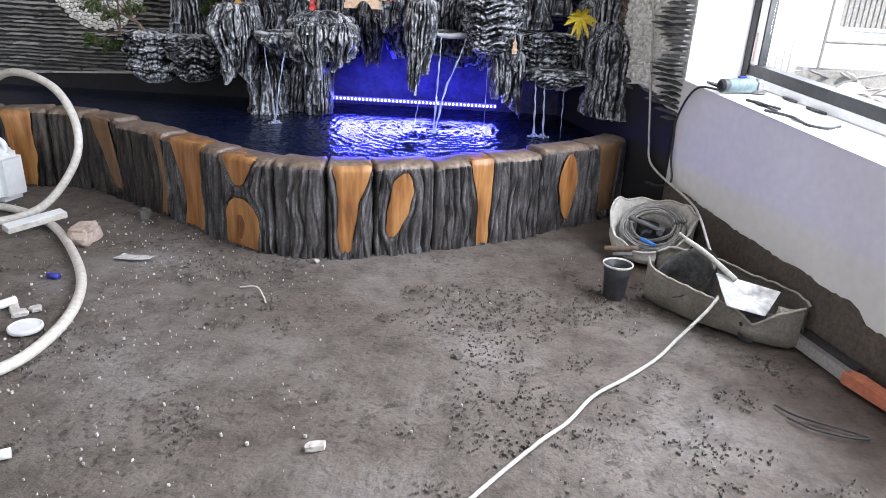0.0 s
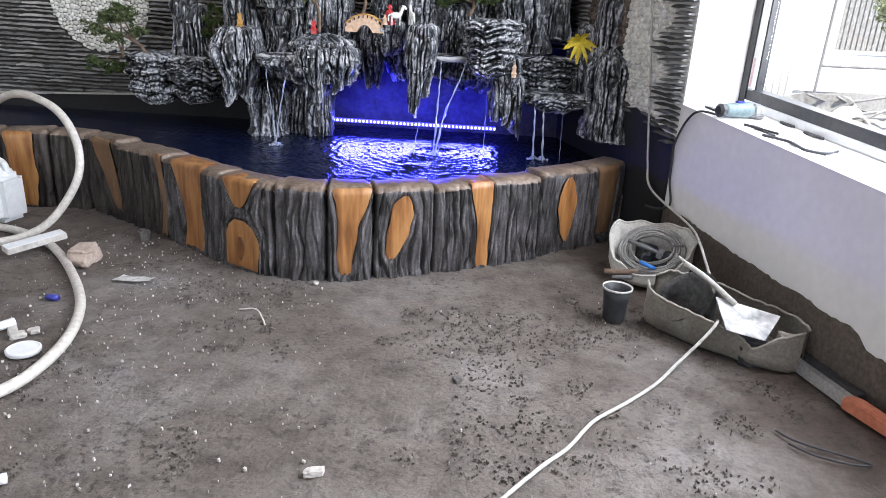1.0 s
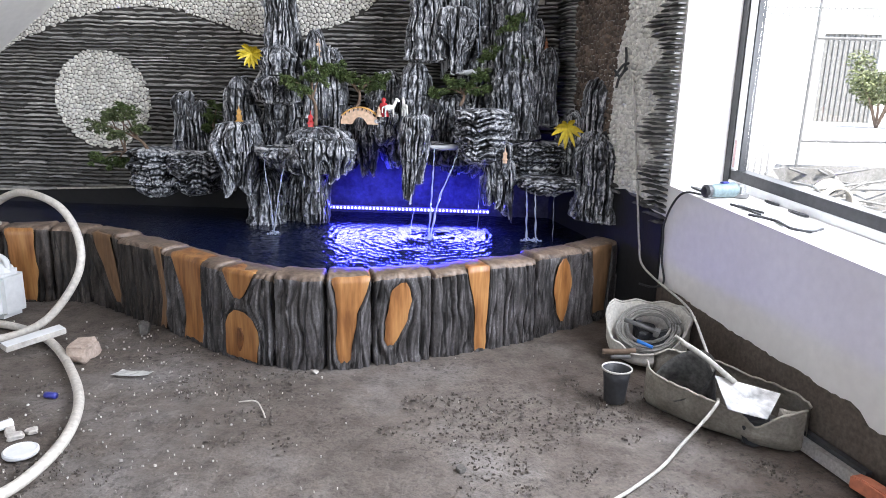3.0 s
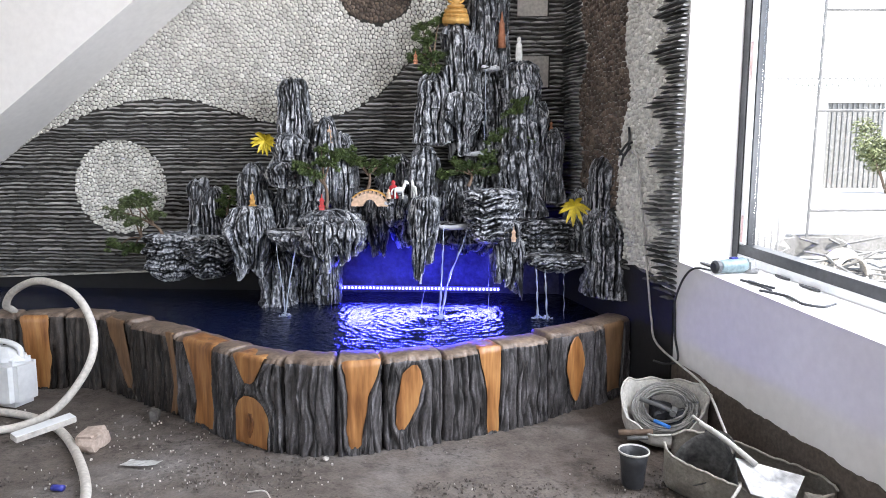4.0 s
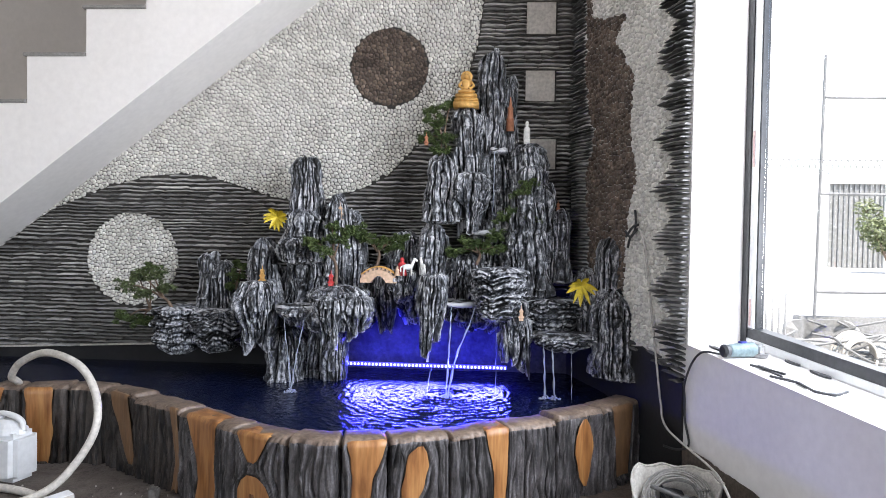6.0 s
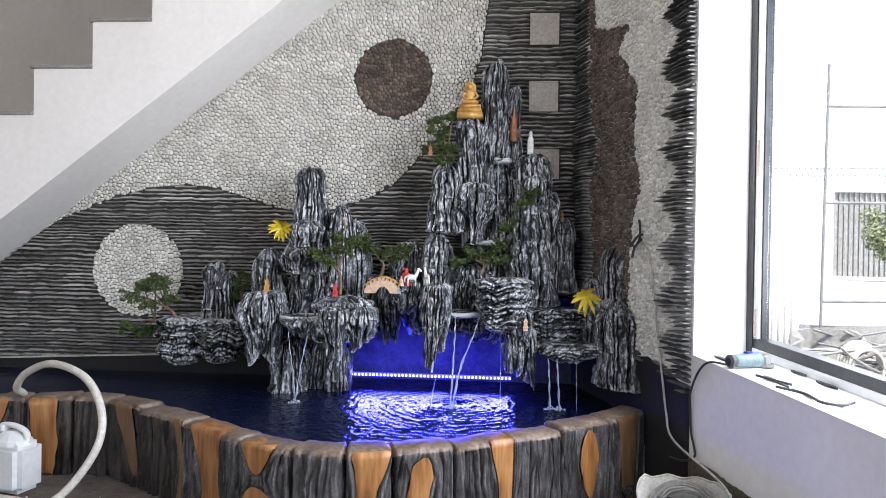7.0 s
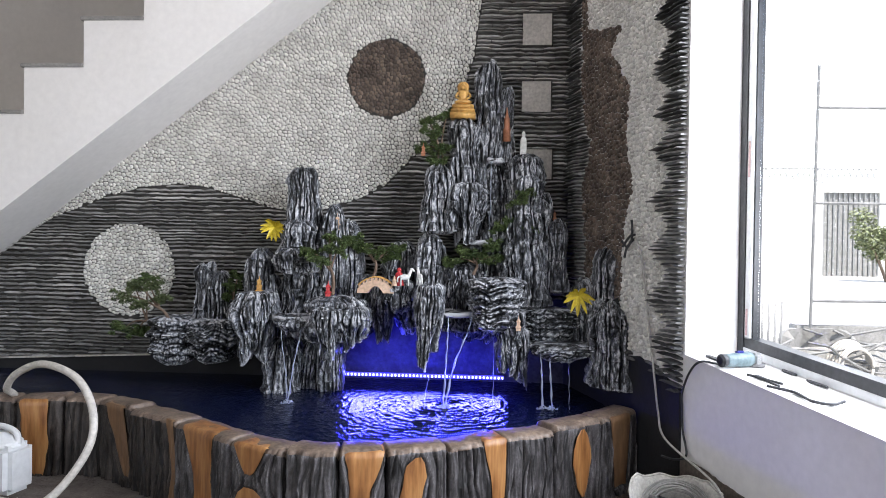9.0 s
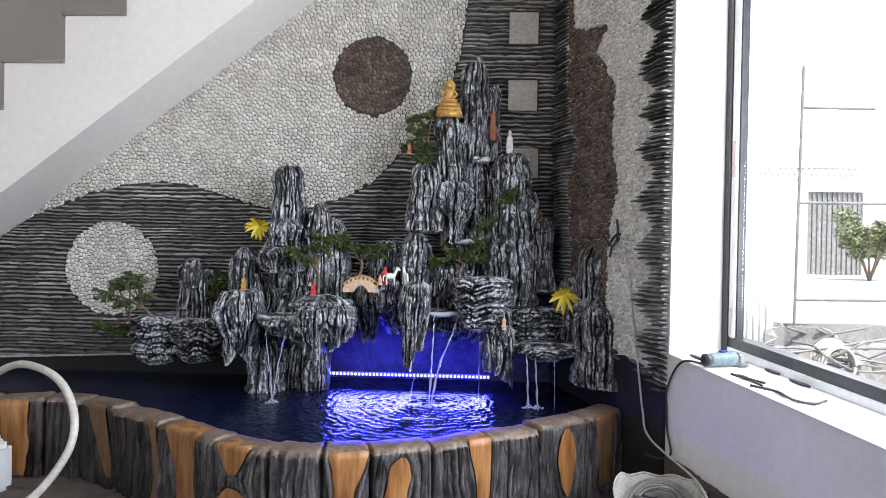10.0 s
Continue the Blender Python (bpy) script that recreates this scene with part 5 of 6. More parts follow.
g = [[bm.verts.new((-1.08 + (i / 6 - 0.5) * 0.12 + 0.02 * j / 3, 2.262 + (j / 3 - 0.5) * 0.05, 0.006 + 0.006 * noise.noise(Vector((i * 0.9, j * 0.9, 1))) + 0.008)) for i in range(7)] for j in range(4)]
for j in range(3):
    for i in range(6):
        bm.faces.new((g[j][i], g[j][i + 1], g[j + 1][i + 1], g[j + 1][i]))
bmesh.ops.solidify(bm, geom=bm.faces[:], thickness=0.004)
tagged(part("foil_wrapper", bm, M_CERAM, None), "crumpled silver wrapper on the floor", "litter")
hose("twig", [(-0.62, 2.09, 0.004), (-0.56, 2.085, 0.012), (-0.52, 2.03, 0.006), (-0.50, 1.99, 0.004)], 0.0025, M_STONEBIT, "thin pale bent twig on the floor", "twig")
hose("wire_loop", [(0.98, 1.60, 0.004), (1.02, 1.55, 0.006), (1.16, 1.485, 0.004), (1.12, 1.475, 0.004), (1.04, 1.50, 0.004), (0.99, 1.545, 0.004)], 0.003, M_BLKPL, "thin black wire loop on the floor", "wire")


def scatter(name, count, seed, mat, zone, lo, hi, label, flat=0.5, slim=(0.25, 0.9)):
    rng = random.Random(seed)
    vs, fs = [], []
    base = [(-1, -0.6), (0.2, -1), (1, -0.2), (0.7, 0.8), (-0.6, 0.9)]
    done = 0
    while done < count:
        x, y = zone(rng)
        pt = Vector((x, y, 0))
        if min((pt - q).length for q in LINE[::6]) < 0.03 or y > interp(x, [(p.x, p.y - 0.02) for p in LINE[::8]]) or x > 1.829 - 0.3 * y - 0.03:
            continue
        s, a, h = rng.uniform(lo, hi) * rng.choice((0.5, 0.7, 1, 1)), rng.uniform(0, 6.3), 0
        st = rng.uniform(*slim)
        n = len(vs)
        for k, z in ((1, -0.004), (0.85, s * flat * rng.uniform(0.6, 1.1)), ):
            for bx, by in base:
                bx, by = bx * k * s * rng.uniform(0.7, 1.1), by * k * s * st
                vs.append((x + bx * math.cos(a) - by * math.sin(a), y + bx * math.sin(a) + by * math.cos(a), z + 0.002 + (0.3 * s * flat * rng.random() if z > 0 else 0)))
        fs.append(tuple(n + 5 + i for i in range(5)))
        fs += [(n + i, n + (i + 1) % 5, n + 5 + (i + 1) % 5, n + 5 + i) for i in range(5)]
        done += 1
    ob = raw(name, vs, fs, mat, None)
    return tagged(ob, label, "debris", kind="stuff")


scatter("plaster_crumbs", 620, 5, M_STONEBIT, lambda r: (r.gauss(-1.0, 0.42), r.uniform(1.0, 2.8)), 0.0015, 0.0055, "scattered white plaster crumbs on the floor")
scatter("plaster_crumbs", 160, 6, M_STONEBIT, lambda r: (r.uniform(-1.6, 1.0), r.uniform(0.9, 2.6)), 0.001, 0.0035, "sparse pale grit on the floor")
def clod_zone(r):
    while True:
        x, y = r.uniform(-1.5, 1.4), r.uniform(0.8, 2.5)
        if noise.noise(Vector((x * 2.2, y * 2.2, 12))) + 0.6 * noise.noise(Vector((x * 9, y * 9, 4))) > 0.16:
            return x, y


scatter("mud_clods", 5200, 7, M_CLOD, clod_zone, 0.0015, 0.0075, "trodden dark mud crumbs on the floor", 0.32, (0.12, 0.5))

# cup
cup = thing("plastic_cup", "dusty black plastic cup with a clear rim", "cup", (0.665, 2.228, 0.0))
part("cup_body", lathe(bmesh.new(), [(0.034, 0.0), (0.037, 0.004), (0.040, 0.045), (0.044, 0.085), (0.049, 0.122), (0.046, 0.122), (0.041, 0.085), (0.032, 0.02)], 28), M_BLKPL, cup, smooth=True)
part("rim", lathe(bmesh.new(), [(0.049, 0.118), (0.0525, 0.120), (0.0525, 0.126), (0.050, 0.127), (0.047, 0.12)], 28, None, False), M_CABLE, cup, "pale rolled rim", True)

# open sack with a coil of cable
def sack(name, base, turn, rx, ry, h, seed, label, slit=0.0, low=0.0):
    """An open cloth bag: a rounded wall with folds and a sagging, turned-over mouth."""
    ob = thing(name, label, "bag", base)
    ob.rotation_euler = (0, 0, turn)
    bm = bmesh.new()
    n, rows = 64, []
    for k in [i / 14 for i in range(15)]:
        row = []
        for i in range(n):
            a = 2 * math.pi * i / n
            fold = 0.05 * noise.noise(Vector((math.cos(a) * 3, math.sin(a) * 3, k * 2 + seed))) + 0.006 * math.sin(7 * a + 4 * k + seed)
            r = (0.62 + 0.38 * math.sin(min(1, k * 1.5) * math.pi / 2)) * (1 + fold * (0.4 + k))
            top = h * (1 + 0.13 * noise.noise(Vector((math.cos(a) * 1.8, math.sin(a) * 1.8, seed * 3))) - low * max(0, -math.sin(a)))
            row.append(bm.verts.new((math.cos(a) * rx * r, math.sin(a) * ry * r, max(0.003, top * k ** 1.2))))
        rows.append(row)
    hem = [v.co + Vector((0, 0, 0.002)) for v in rows[14]]
    part("hem", tube(bmesh.new(), hem + hem[:1], 0.005, 6, None, False), M_SACKCLOTH, ob, "frayed rolled hem", True)
    for k, kk in ((0.93, 0.97), (0.82, 0.55), (0.70, 0.12)):
        rows.append([bm.verts.new((v.co.x * k, v.co.y * k, max(0.012, v.co.z * kk))) for v in rows[14]])
    for a, b in zip(rows, rows[1:]):
        for i in range(n):
            bm.faces.new((a[i], a[(i + 1) % n], b[(i + 1) % n], b[i]))
    bm.faces.new(rows[0][::-1])
    bm.faces.new(rows[-1])
    part("cloth", bm, M_SACKCLOTH, ob, smooth=True)
    return ob


def folded_bag(name, base, turn, spine, label):
    """A stiff cloth bag cut open along its length, like a boat: spine rows of (along, half width, near rim, far rim)."""
    ob = thing(name, label, "bag", base)
    ob.rotation_euler = (0, 0, turn)
    bm = bmesh.new()
    rows, cols = [], 56
    for i in range(cols + 1):
        x = spine[0][0] + (spine[-1][0] - spine[0][0]) * i / cols
        hw, near, far = (interp(x, [(r[0], r[c]) for r in spine]) for c in (1, 2, 3))
        near += 0.010 * noise.noise(Vector((x * 22, 1, 5))) + 0.004 * noise.noise(Vector((x * 90, 2, 5)))
        far += 0.010 * noise.noise(Vector((x * 20, 7, 5)))
        row = []
        for j in range(25):
            v = j / 24
            a = math.pi * v
            y = -math.copysign(abs(math.cos(a)) ** 0.55, math.cos(a)) * hw * (1.0 if 0.1 < v < 0.9 else 0.94) * (1 + 0.08 * noise.noise(Vector((x * 12, v * 4, 2))))
            z = near * (1 - v / 0.3) ** 1.25 if v < 0.3 else far * ((v - 0.7) / 0.3) ** 1.25 if v > 0.7 else 0.0
            crease = 0.006 * noise.noise(Vector((x * 28 + v * 6, v * 9, 3))) + 0.003 * noise.noise(Vector((x * 70, v * 22, 4)))
            row.append(bm.verts.new((x, y + crease * (1 if v > 0.5 else -1), max(0.004, z + 0.5 * crease + 0.004))))
        rows.append(row)
    for a, b in zip(rows, rows[1:]):
        for j in range(24):
            bm.faces.new((a[j], b[j], b[j + 1], a[j + 1]))
    hem = [r[0].co.copy() for r in rows], [r[-1].co.copy() for r in rows]
    bmesh.ops.solidify(bm, geom=bm.faces[:], thickness=0.006)
    part("cloth", bm, M_CANVAS, ob, smooth=True)
    for pts in hem:
        part("hem", tube(bmesh.new(), pts, 0.0045, 6), M_CANVAS, ob, "stiff frayed hem", True)
    return ob


s1 = sack("tool_sack", (0.872, 2.635, 0), radians(-30), 0.165, 0.145, 0.20, 2, "dusty white cloth sack holding a coil of cable and tools", low=0.72)
coil = thing("cable_coil", "coil of grey cable lying in the sack", "cable", (0.875, 2.645, 0.115))
coil.rotation_euler = (radians(38), radians(-8), 0)
rng = random.Random(4)
for i in range(16):
    r, z, ph = 0.078 + 0.0085 * (i % 5) + rng.uniform(-0.003, 0.003), 0.006 * (i // 3), rng.uniform(0, 6)
    pts = [Vector((math.cos(a) * r * 1.1 + rng.uniform(-0.002, 0.002), math.sin(a) * r * 0.95, z + 0.012 * math.sin(a + 0.5 * ph) + 0.005 * math.sin(3 * a + ph))) for a in np.linspace(0, 2 * math.pi * 0.985, 40)]
    part("cable_turn", tube(bmesh.new(), pts, 0.0042, 6), M_GREYCABLE, coil, smooth=True)
dark = lump("plastic_scrap", (0.885, 2.645), (0.07, 0.06, 0.05), M_BLKPL, "crumpled black plastic inside the cable coil", 12, "scrap", 0.7)
dark.location.z = 0.085
hammer = thing("hammer", "small hammer with a dark handle in the sack", "hammer", (0.83, 2.60, 0.150))
hammer.rotation_euler = (0, radians(14), radians(-22))
part("handle", tube(bmesh.new(), [Vector((-0.065, 0, 0)), Vector((0, 0, 0.003)), Vector((0.06, 0, 0))], 0.009, 8), M_STEEL, hammer, smooth=True)
part("head", box(bmesh.new(), (0.055, -0.03, -0.012), (0.078, 0.03, 0.012), 0.004), M_STEEL, hammer)
hose("blue_marker", [(0.815, 2.565, 0.100), (0.865, 2.525, 0.090)], 0.0075, M_BRIGHTBLUE, "bright blue plastic marker in the sack", "marker", 3)
hose("short_pipe", [(0.675, 2.535, 0.062), (0.74, 2.525, 0.068), (0.80, 2.52, 0.075)], 0.011, M_TWIG, "rusty brown pipe offcut on the sack edge", "pipe piece", 3)
hose("short_pipe", [(0.705, 2.515, 0.048), (0.78, 2.505, 0.055)], 0.008, M_STEEL, "short dark steel rod on the sack edge", "pipe piece", 3)

s2 = folded_bag("canvas_bag", (0.990, 2.105, 0), radians(-40), [(-0.262, 0.030, 0.140, 0.15), (-0.235, 0.070, 0.132, 0.16), (-0.18, 0.100, 0.125, 0.165), (-0.05, 0.118, 0.115, 0.150), (0.09, 0.114, 0.095, 0.135), (0.135, 0.108, 0.060, 0.13), (0.165, 0.10, 0.085, 0.13), (0.20, 0.088, 0.115, 0.13), (0.235, 0.060, 0.130, 0.13), (0.252, 0.020, 0.125, 0.13)], "grey canvas tool bag cut open like a boat on the floor")
# cut tub used as a mortar pan
bm = bmesh.new()
rows = []
for k in [i / 8 for i in range(9)]:
    rows.append([bm.verts.new((math.cos(a) * (0.085 + 0.03 * k), math.sin(a) * (0.062 + 0.028 * k), 0.165 * k * (0.80 + 0.32 * math.sin(a + 0.8)) + 0.004 * noise.noise(Vector((math.cos(a) * 3, math.sin(a) * 3, k * 3))))) for a in [2 * math.pi * i / 32 for i in range(32)]])
for a, b in zip(rows, rows[1:]):
    for i in range(32):
        bm.faces.new((a[i], a[(i + 1) % 32], b[(i + 1) % 32], b[i]))
bm.faces.new(rows[0][::-1])
bmesh.ops.solidify(bm, geom=bm.faces[:], thickness=0.004)
tub = part("mortar_tub", bm, surface("cement_caked_rubber", (0.10, 0.10, 0.10), (0.34, 0.335, 0.325), 12, 60, 0.8, grain=0.5), None, smooth=True)
tub.location, tub.rotation_euler = (0.915, 2.185, 0.012), (radians(20), radians(-10), radians(-40))
tagged(tub, "cement-caked grey rubber mortar tub inside the bag", "tub")
trowel = thing("plastering_trowel", "flat white-smeared steel trowel on the canvas bag", "trowel", (1.01, 1.985, 0.142))
corners = [Vector(c) for c in ((-0.068, 0.095, 0.030), (-0.070, -0.045, -0.020), (0.035, -0.080, -0.030), (0.118, 0.032, 0.004))]
up = (corners[1] - corners[0]).cross(corners[2] - corners[0]).normalized()
bm = bmesh.new()
low, top = [bm.verts.new(c) for c in corners], [bm.verts.new(c + up * 0.004) for c in corners]
bm.faces.new(low[::-1])
bm.faces.new(top)
for i in range(4):
    bm.faces.new((low[i], low[(i + 1) % 4], top[(i + 1) % 4], top[i]))
bmesh.ops.bevel(bm, geom=bm.edges[:], offset=0.0015, segments=1, affect="EDGES")
part("blade", bm, M_SMEAR, trowel, "steel blade smeared white with grey scrapes")
part("grip", tube(bmesh.new(), spline([(-0.02, 0.05, 0.03), (-0.09, 0.145, 0.075), (-0.14, 0.215, 0.095)], 5), 0.009, 8), M_CABLE, trowel, "plaster-caked grip", True)
hose("rod", [(0.865, 2.265, 0.235), (0.93, 2.15, 0.205), (0.985, 2.06, 0.172)], 0.006, M_CABLE, "pale rod leaning across the bag", "rod", 4)
lump("rag", (1.135, 1.965), (0.030, 0.024, 0.065), M_CANVAS, "stiff mortar-caked rag on the bag's end", 9, "rag")
ob = lump("black_rag", (1.06, 2.03), (0.085, 0.05, 0.045), M_BLKPL, "black plastic scrap inside the bag", 10, "scrap")

# straight edges along the foot of the window wall
for d0, d1, (s0, s1_), z, mat, lab in ((0.040, 0.060, (1.45, 2.40), 0.036, M_ALU, "long aluminium straight edge beside the wall"), (0.012, 0.032, (1.40, 2.39), 0.044, M_FRAME, "dark straight edge leaning on the wall")):
    bm = bmesh.new()
    prism(bm, [(s0, 0.004), (s1_, 0.004), (s1_, z), (s0, z)], lambda s, zz, dd: on_side(s, zz, dd + d0 + (d1 - d0) * (s - 1.4) - 0.25 * zz), 0, 0.022)
    tagged(part("straight_edge", bm, mat, None), lab, "straight edge")
bm = bmesh.new()
prism(bm, [(2.385, 0.004), (2.56, 0.004), (2.59, 0.03), (2.56, 0.05), (2.42, 0.058), (2.385, 0.05)], lambda s, zz, dd: on_side(s, zz * 0.8, dd + 0.052 - 0.1 * (s - 2.4)), 0, 0.04)
bmesh.ops.bevel(bm, geom=bm.edges[:], offset=0.004, segments=2, affect="EDGES")
tagged(part("salmon_handle", bm, M_RED, None), "worn salmon plastic tool end at the wall foot", "tool")

# cables
hose("floor_cable", [(0.955, 2.06, 0.10), (0.925, 1.985, 0.122), (0.885, 1.955, 0.085), (0.80, 1.90, 0.02), (0.712, 1.79, 0.007), (0.60, 1.67, 0.007), (0.501, 1.574, 0.007), (0.42, 1.45, 0.007), (0.338, 1.355, 0.007), (0.195, 1.166, 0.007), (0.05, 0.95, 0.007), (-0.1, 0.6, 0.007)], 0.0052, M_CABLE, "pale cable running across the floor", "cable")
P = lambda s, z, d: tuple(on_side(s, z, d))
hose("wall_cable", [P(0.885, 1.16, 0.045), P(0.912, 1.09, 0.03), P(0.962, 0.912, 0.03), P(1.026, 0.639, 0.03), P(1.060, 0.50, 0.03), P(1.086, 0.398, 0.03), P(1.160, 0.305, 0.04), (0.985, 2.60, 0.255), (0.985, 2.45, 0.24), (0.965, 2.28, 0.215), (0.945, 2.10, 0.18)], 0.0048, M_CABLE, "pale cable hanging down beside the cladding", "cable")
hook = thing("cable_tie", "dark twisted wire holding the hanging cable", "wire", on_side(0.82, 1.15, 0.03))
for k, pts in enumerate(([(0, 0, 0.10), (0.005, 0, 0.05), (0, -0.01, 0)], [(-0.04, 0, -0.03), (-0.01, -0.015, 0.02), (0.02, 0, 0.03)], [(-0.045, 0, 0.0), (-0.02, -0.01, -0.03), (0.0, 0, 0.0)], [(-0.03, 0, -0.08), (-0.02, -0.01, -0.03), (0.015, 0, 0.01)])):
    part("twist", tube(bmesh.new(), spline(pts, 5), 0.006, 6), M_BLKPL, hook)
hose("power_cord", [P(1.42, 0.668, -0.03), P(1.36, 0.668, 0.012), P(1.30, 0.615, 0.02), P(1.25, 0.52, 0.02), P(1.240, 0.45, 0.012), P(1.247, 0.36, 0.012), P(1.280, 0.27, 0.015), P(1.22, 0.235, 0.03), P(1.15, 0.23, 0.05)], 0.0045, M_BLKPL, "black power cord hanging from the grinder", "cord")

# grinder on the sill
gr = thing("angle_grinder", "dusty teal angle grinder lying on the sill", "power tool", on_side(1.450, SILL(1.450) + 0.036, -0.100))
gr.scale = (0.74, 0.80, 0.80)
gr.rotation_euler = (0, 0, math.atan2(WNOR.y, WNOR.x) + radians(8))
ry = Matrix.Rotation(radians(90), 4, "Y")
part("housing", lathe(bmesh.new(), [(0.024, -0.10), (0.031, -0.085), (0.034, -0.03), (0.036, 0.02), (0.038, 0.06), (0.03, 0.075)], 20, ry @ Matrix.Scale(-1, 4, (0, 0, 1))), M_TEAL, gr, smooth=True)
part("rear_cap", lathe(bmesh.new(), [(0.018, 0.100), (0.031, 0.102), (0.032, 0.125), (0.02, 0.135)], 20, ry), M_BLKPL, gr, "black vented end cap")
part("gear_head", box(bmesh.new(), (-0.125, -0.035, -0.035), (-0.07, 0.035, 0.03), 0.012), M_ALU, gr, "grey metal gear head")
part("wheel_guard", lathe(bmesh.new(), [(0.048, -0.008), (0.052, -0.004), (0.052, 0.008), (0.042, 0.010)], 24, Matrix.Translation((-0.10, 0, -0.028))), M_STEEL, gr)
part("switch", box(bmesh.new(), (-0.02, -0.012, 0.033), (0.025, 0.012, 0.042), 0.003), M_BLUEPL, gr)


def flake(s0, s1_, d, w, seed, label):
    bm = bmesh.new()
    pts = []
    n = 18
    for i in range(n):
        a = 2 * math.pi * i / n
        k = 1 + 0.25 * noise.noise(Vector((math.cos(a) * 2, math.sin(a) * 2, seed)))
        pts.append(((s0 + s1_) / 2 + math.cos(a) * (s1_ - s0) / 2 * k, d + math.sin(a) * w * k))
    prism(bm, pts, lambda u, v, h: on_side(u, SILL(u) + 0.007 + h, v), 0, 0.007)
    for v in bm.verts:
        v.co.z += 0.006 * noise.noise(v.co * 12)
    tagged(part("mortar_flake", bm, [M_WHITEPL if seed != 2 else M_BLKPL], None), label, "debris", "flakes on the sill")


flake(1.58, 1.71, -0.070, 0.010, 2, "thin dark mortar flake on the sill")
flake(1.70, 1.93, -0.105, 0.045, 3, "white plaster sheet with a dark edge on the sill")
flake(1.28, 1.38, -0.07, 0.010, 2, "thin dark mortar flake on the sill")
flake(1.52, 1.60, -0.235, 0.008, 2, "thin dark mortar flake on the sill")
flake(1.66, 1.76, -0.225, 0.010, 2, "thin dark mortar flake on the sill")
on_sill = lambda q, d: P(q, SILL(q) + 0.014, d)
hose("plastic_strap", [on_sill(1.715, -0.012), on_sill(1.793, -0.055), on_sill(1.85, -0.048), on_sill(1.894, -0.044), on_sill(1.928, -0.089), on_sill(1.906, -0.152)], 0.005, M_BLKPL, "thin black strap curling on the sill", "strap")
hose("plastic_strap", [on_sill(1.575, -0.040), on_sill(1.638, -0.062), on_sill(1.70, -0.088)], 0.005, M_BLKPL, "short black strap lying on the sill", "strap")

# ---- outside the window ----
# added glowing board in place of the overexposed sky
sky_board = new("backdrop", bpy.data.meshes.new("backdrop"))
sky_board.data.from_pydata([(12, 68, -1), (62, 24, -1), (62, 24, 34), (12, 68, 34)], [], [(0, 1, 2, 3)])
sky_board.data.materials.append(M_SKYGLOW)
tagged(sky_board, "glowing white board for the overexposed sky and distance beyond the yard", "backdrop", kind="structure")
yard = thing("yard_wall", "pale rendered boundary wall with a dark gateway", "wall", (10, 31, -0.05))
part("wall_panel", box(bmesh.new(), (-4, 0, 0), (5.0, 0.25, 4.1)), M_OUTWALL, yard)
part("wall_panel", box(bmesh.new(), (7.4, 0, 0), (16, 0.25, 4.1)), M_OUTWALL, yard)
part("lintel", box(bmesh.new(), (5.0, 0, 3.7), (7.4, 0.25, 4.2)), M_OUTWALL, yard)
part("gate_leaf", box(bmesh.new(), (5.0, 0.14, 0), (7.4, 0.18, 3.7)), M_OUTRUBBLE, yard, "dark sheet metal gate")
for i in range(11):
    part("gate_bar", box(bmesh.new(), (5.02 + i * 0.22, 0.06, 0), (5.09 + i * 0.22, 0.12, 3.7)), M_PALESTEEL, yard)
for i in range(22):
    x = 1.8 + i * 0.25
    part("lattice", tube(bmesh.new(), [Vector((x, 0.1, 4.15)), Vector((x + 0.25, 0.1, 4.75))], 0.022, 5), M_PALESTEEL, yard)
    part("lattice", tube(bmesh.new(), [Vector((x + 0.25, 0.1, 4.15)), Vector((x, 0.1, 4.75))], 0.022, 5), M_PALESTEEL, yard)
part("top_rail", tube(bmesh.new(), [Vector((1.8, 0.1, 4.75)), Vector((7.3, 0.1, 4.75))], 0.03, 6), M_PALESTEEL, yard)
frame_ob = thing("scaffold_frame", "thin galvanised scaffold frame in the bright yard", "scaffold", (2.94, 6.0, -0.05))
for a, b in (((-0.02, 0, 0), (0.02, 0, 2.75)), ((0, 0, 0.73), (0.78, 0.05, 0.735)), ((0.01, 0, 1.57), (1.5, 0.1, 1.575)), ((0.01, 0, 2.39), (0.65, 0.04, 2.39)), ((1.5, 0.1, 0), (1.5, 0.1, 2.75))):
    part("pole", tube(bmesh.new(), [Vector(a), Vector(b)], 0.013, 8), M_PALESTEEL, frame_ob)
rng = random.Random(12)
for i in range(34):
    x, y = rng.uniform(2.15, 3.2), rng.uniform(5.1, 5.9)
    a, L = rng.uniform(-0.5, 0.5), rng.uniform(0.25, 0.8)
    z = rng.uniform(0.1, 0.42)
    ob = hose("scrap_rod", [(x - 0.4 * L, y, z + rng.uniform(-0.1, 0.15)), (x, y + 0.03, z + rng.uniform(-0.03, 0.05)), (x + 0.6 * L * math.cos(a), y + L * 0.2 * math.sin(a), z + rng.uniform(-0.08, 0.14))], 0.010, M_PALESTEEL, "pale bent rod in the scrap heap outside", "scrap rod", 4, 6)
    ob["group"] = "scrap heap rods"
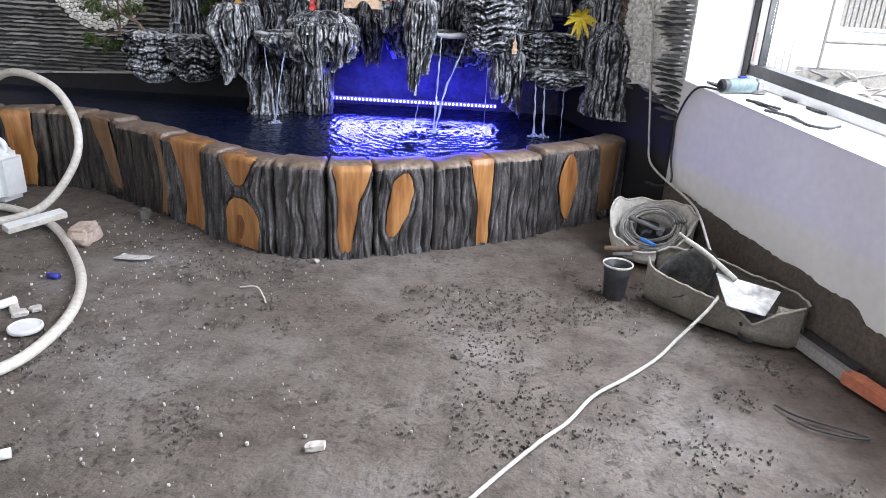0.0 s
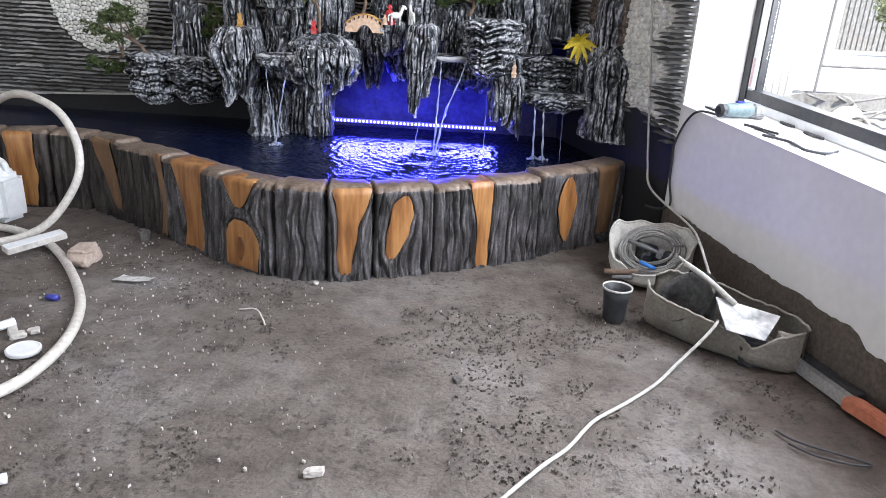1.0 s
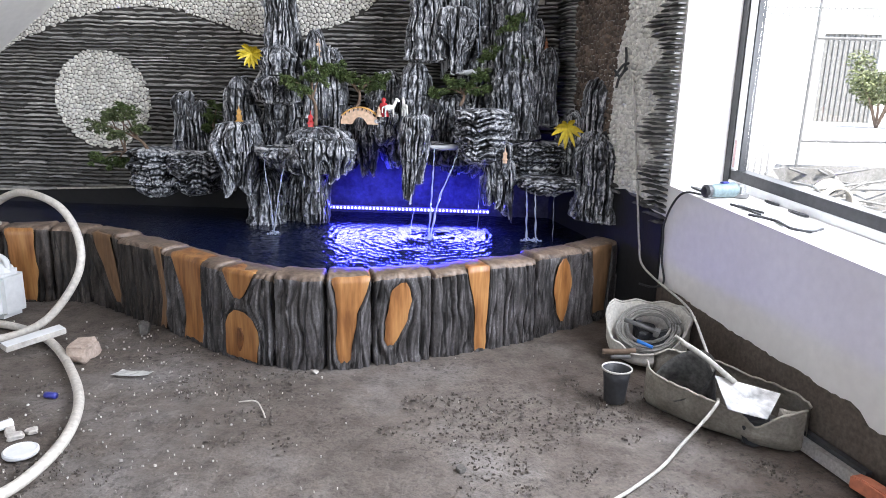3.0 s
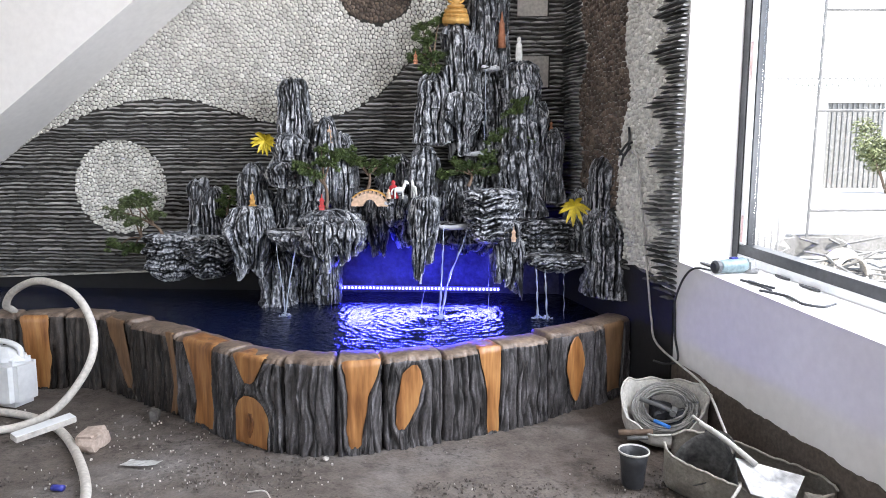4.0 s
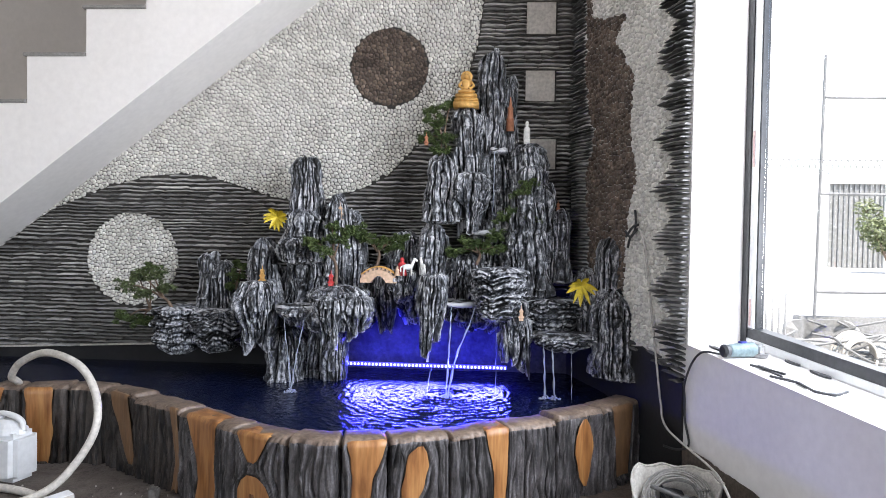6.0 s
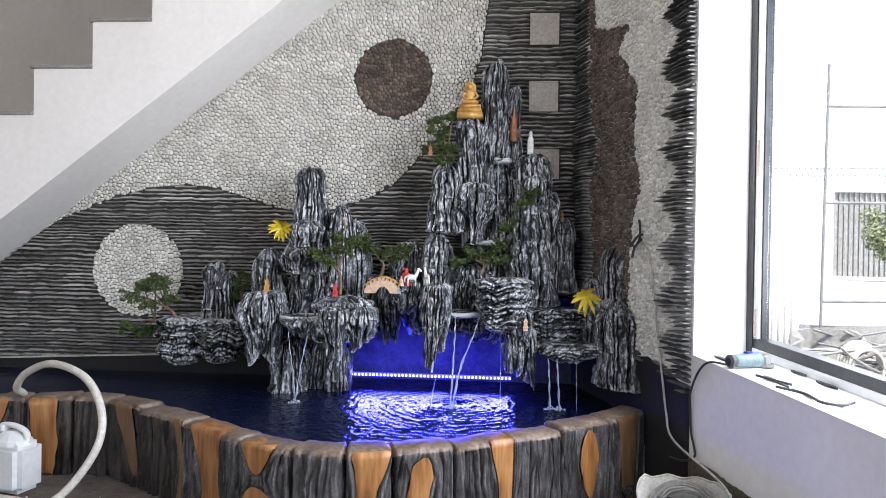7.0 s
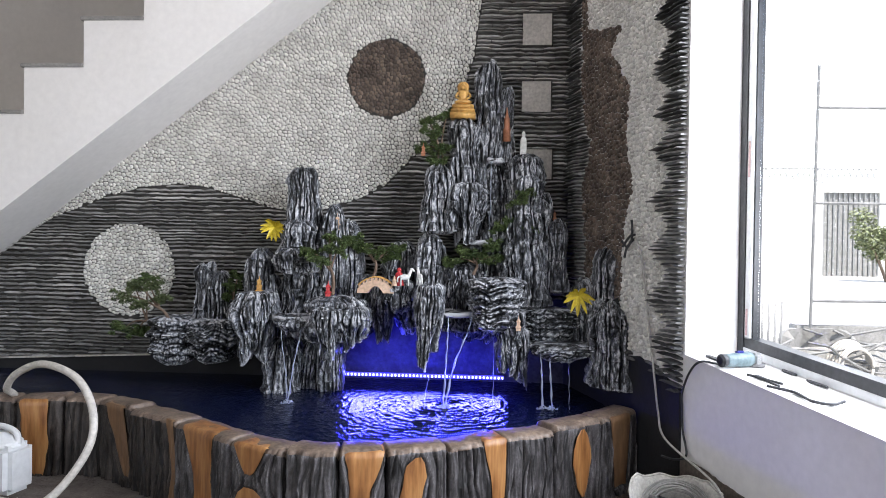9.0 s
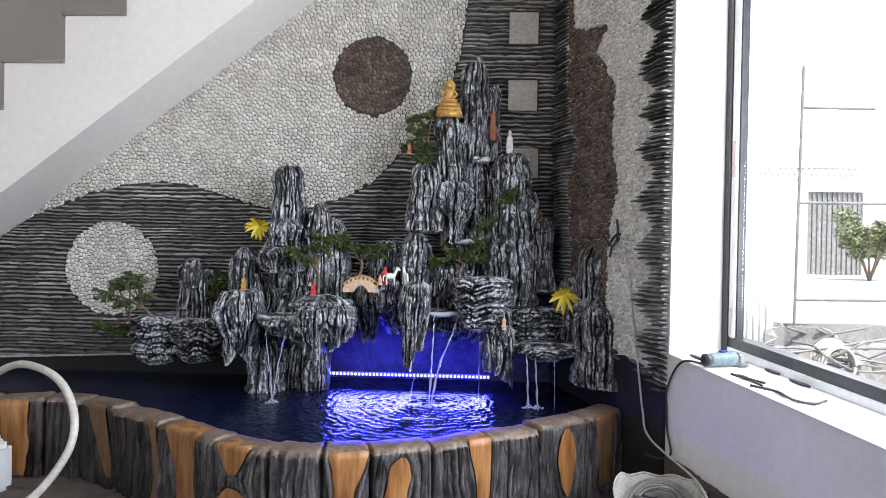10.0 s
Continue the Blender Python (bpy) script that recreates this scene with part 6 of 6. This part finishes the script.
for i in range(4):
    x = 2.36 + 0.05 * i
    ob = hose("scrap_rod", [(x, 5.6, -0.05), (x + 0.01, 5.6, 0.68 + 0.02 * (i % 2))], 0.009, M_PALESTEEL, "pale upright rod standing in the scrap heap", "scrap rod", 2, 6)
    ob["group"] = "scrap heap rods"
for i in range(6):
    r = 0.135 + 0.009 * i
    hp = [(2.93 + math.cos(a) * r * 0.85, 5.25 + 0.03 * i, 0.245 + math.sin(a) * r) for a in np.linspace(0, 6.2, 14)]
    ob = hose("coiled_hose", hp, 0.011, M_HOSE, "pale coiled hose loop leaning in the yard", "hose", 3, 6)
    ob["group"] = "coiled hoses outside"
for i, (x, y, s) in enumerate(((2.25, 5.75, 0.20), (2.55, 5.85, 0.22), (2.85, 5.75, 0.30), (3.05, 5.5, 0.20), (3.4, 5.6, 0.26), (2.5, 5.45, 0.16))):
    ob = lump("rubble_block", (x, y), (s, s * 0.7, s * 0.9), M_OUTRUBBLE, "broken grey concrete block in the yard", 20 + i, "rubble", 0.6)
    ob.location.z = -0.05 + s * 0.75
low_wall = part("low_wall", box(bmesh.new(), (2.85, 6.1, -0.05), (4.6, 6.25, 0.46), 0.01), M_OUTRUBBLE, None)
tagged(low_wall, "low weathered concrete wall behind the scrap heap", "wall")
shrub = thing("shrub", "sunlit yellow-green shrub before the gate", "shrub", (14.9, 26, -0.05))
bt, bl = bmesh.new(), bmesh.new()
rng = random.Random(8)
for i in range(9):
    a = i * 0.7
    e = Vector((math.cos(a) * rng.uniform(0.4, 1.1), math.sin(a) * rng.uniform(0.3, 0.9), rng.uniform(1.3, 2.5)))
    tube(bt, spline([(0, 0, 0), e * 0.5 + Vector((0.06, 0, 0.08)), e], 4), 0.02, 6, lambda k: 0.05 - 0.035 * k)
    for c in range(4):
        leaves(bl, e * rng.uniform(0.6, 1.05) + Vector((rng.uniform(-0.4, 0.4), rng.uniform(-0.3, 0.3), 0.05)), 0.45, 0.4, 0.36, 120, 0.09, rng)
part("stems", bt, M_TWIG, shrub)
part("foliage", bl, M_BUSH, shrub)
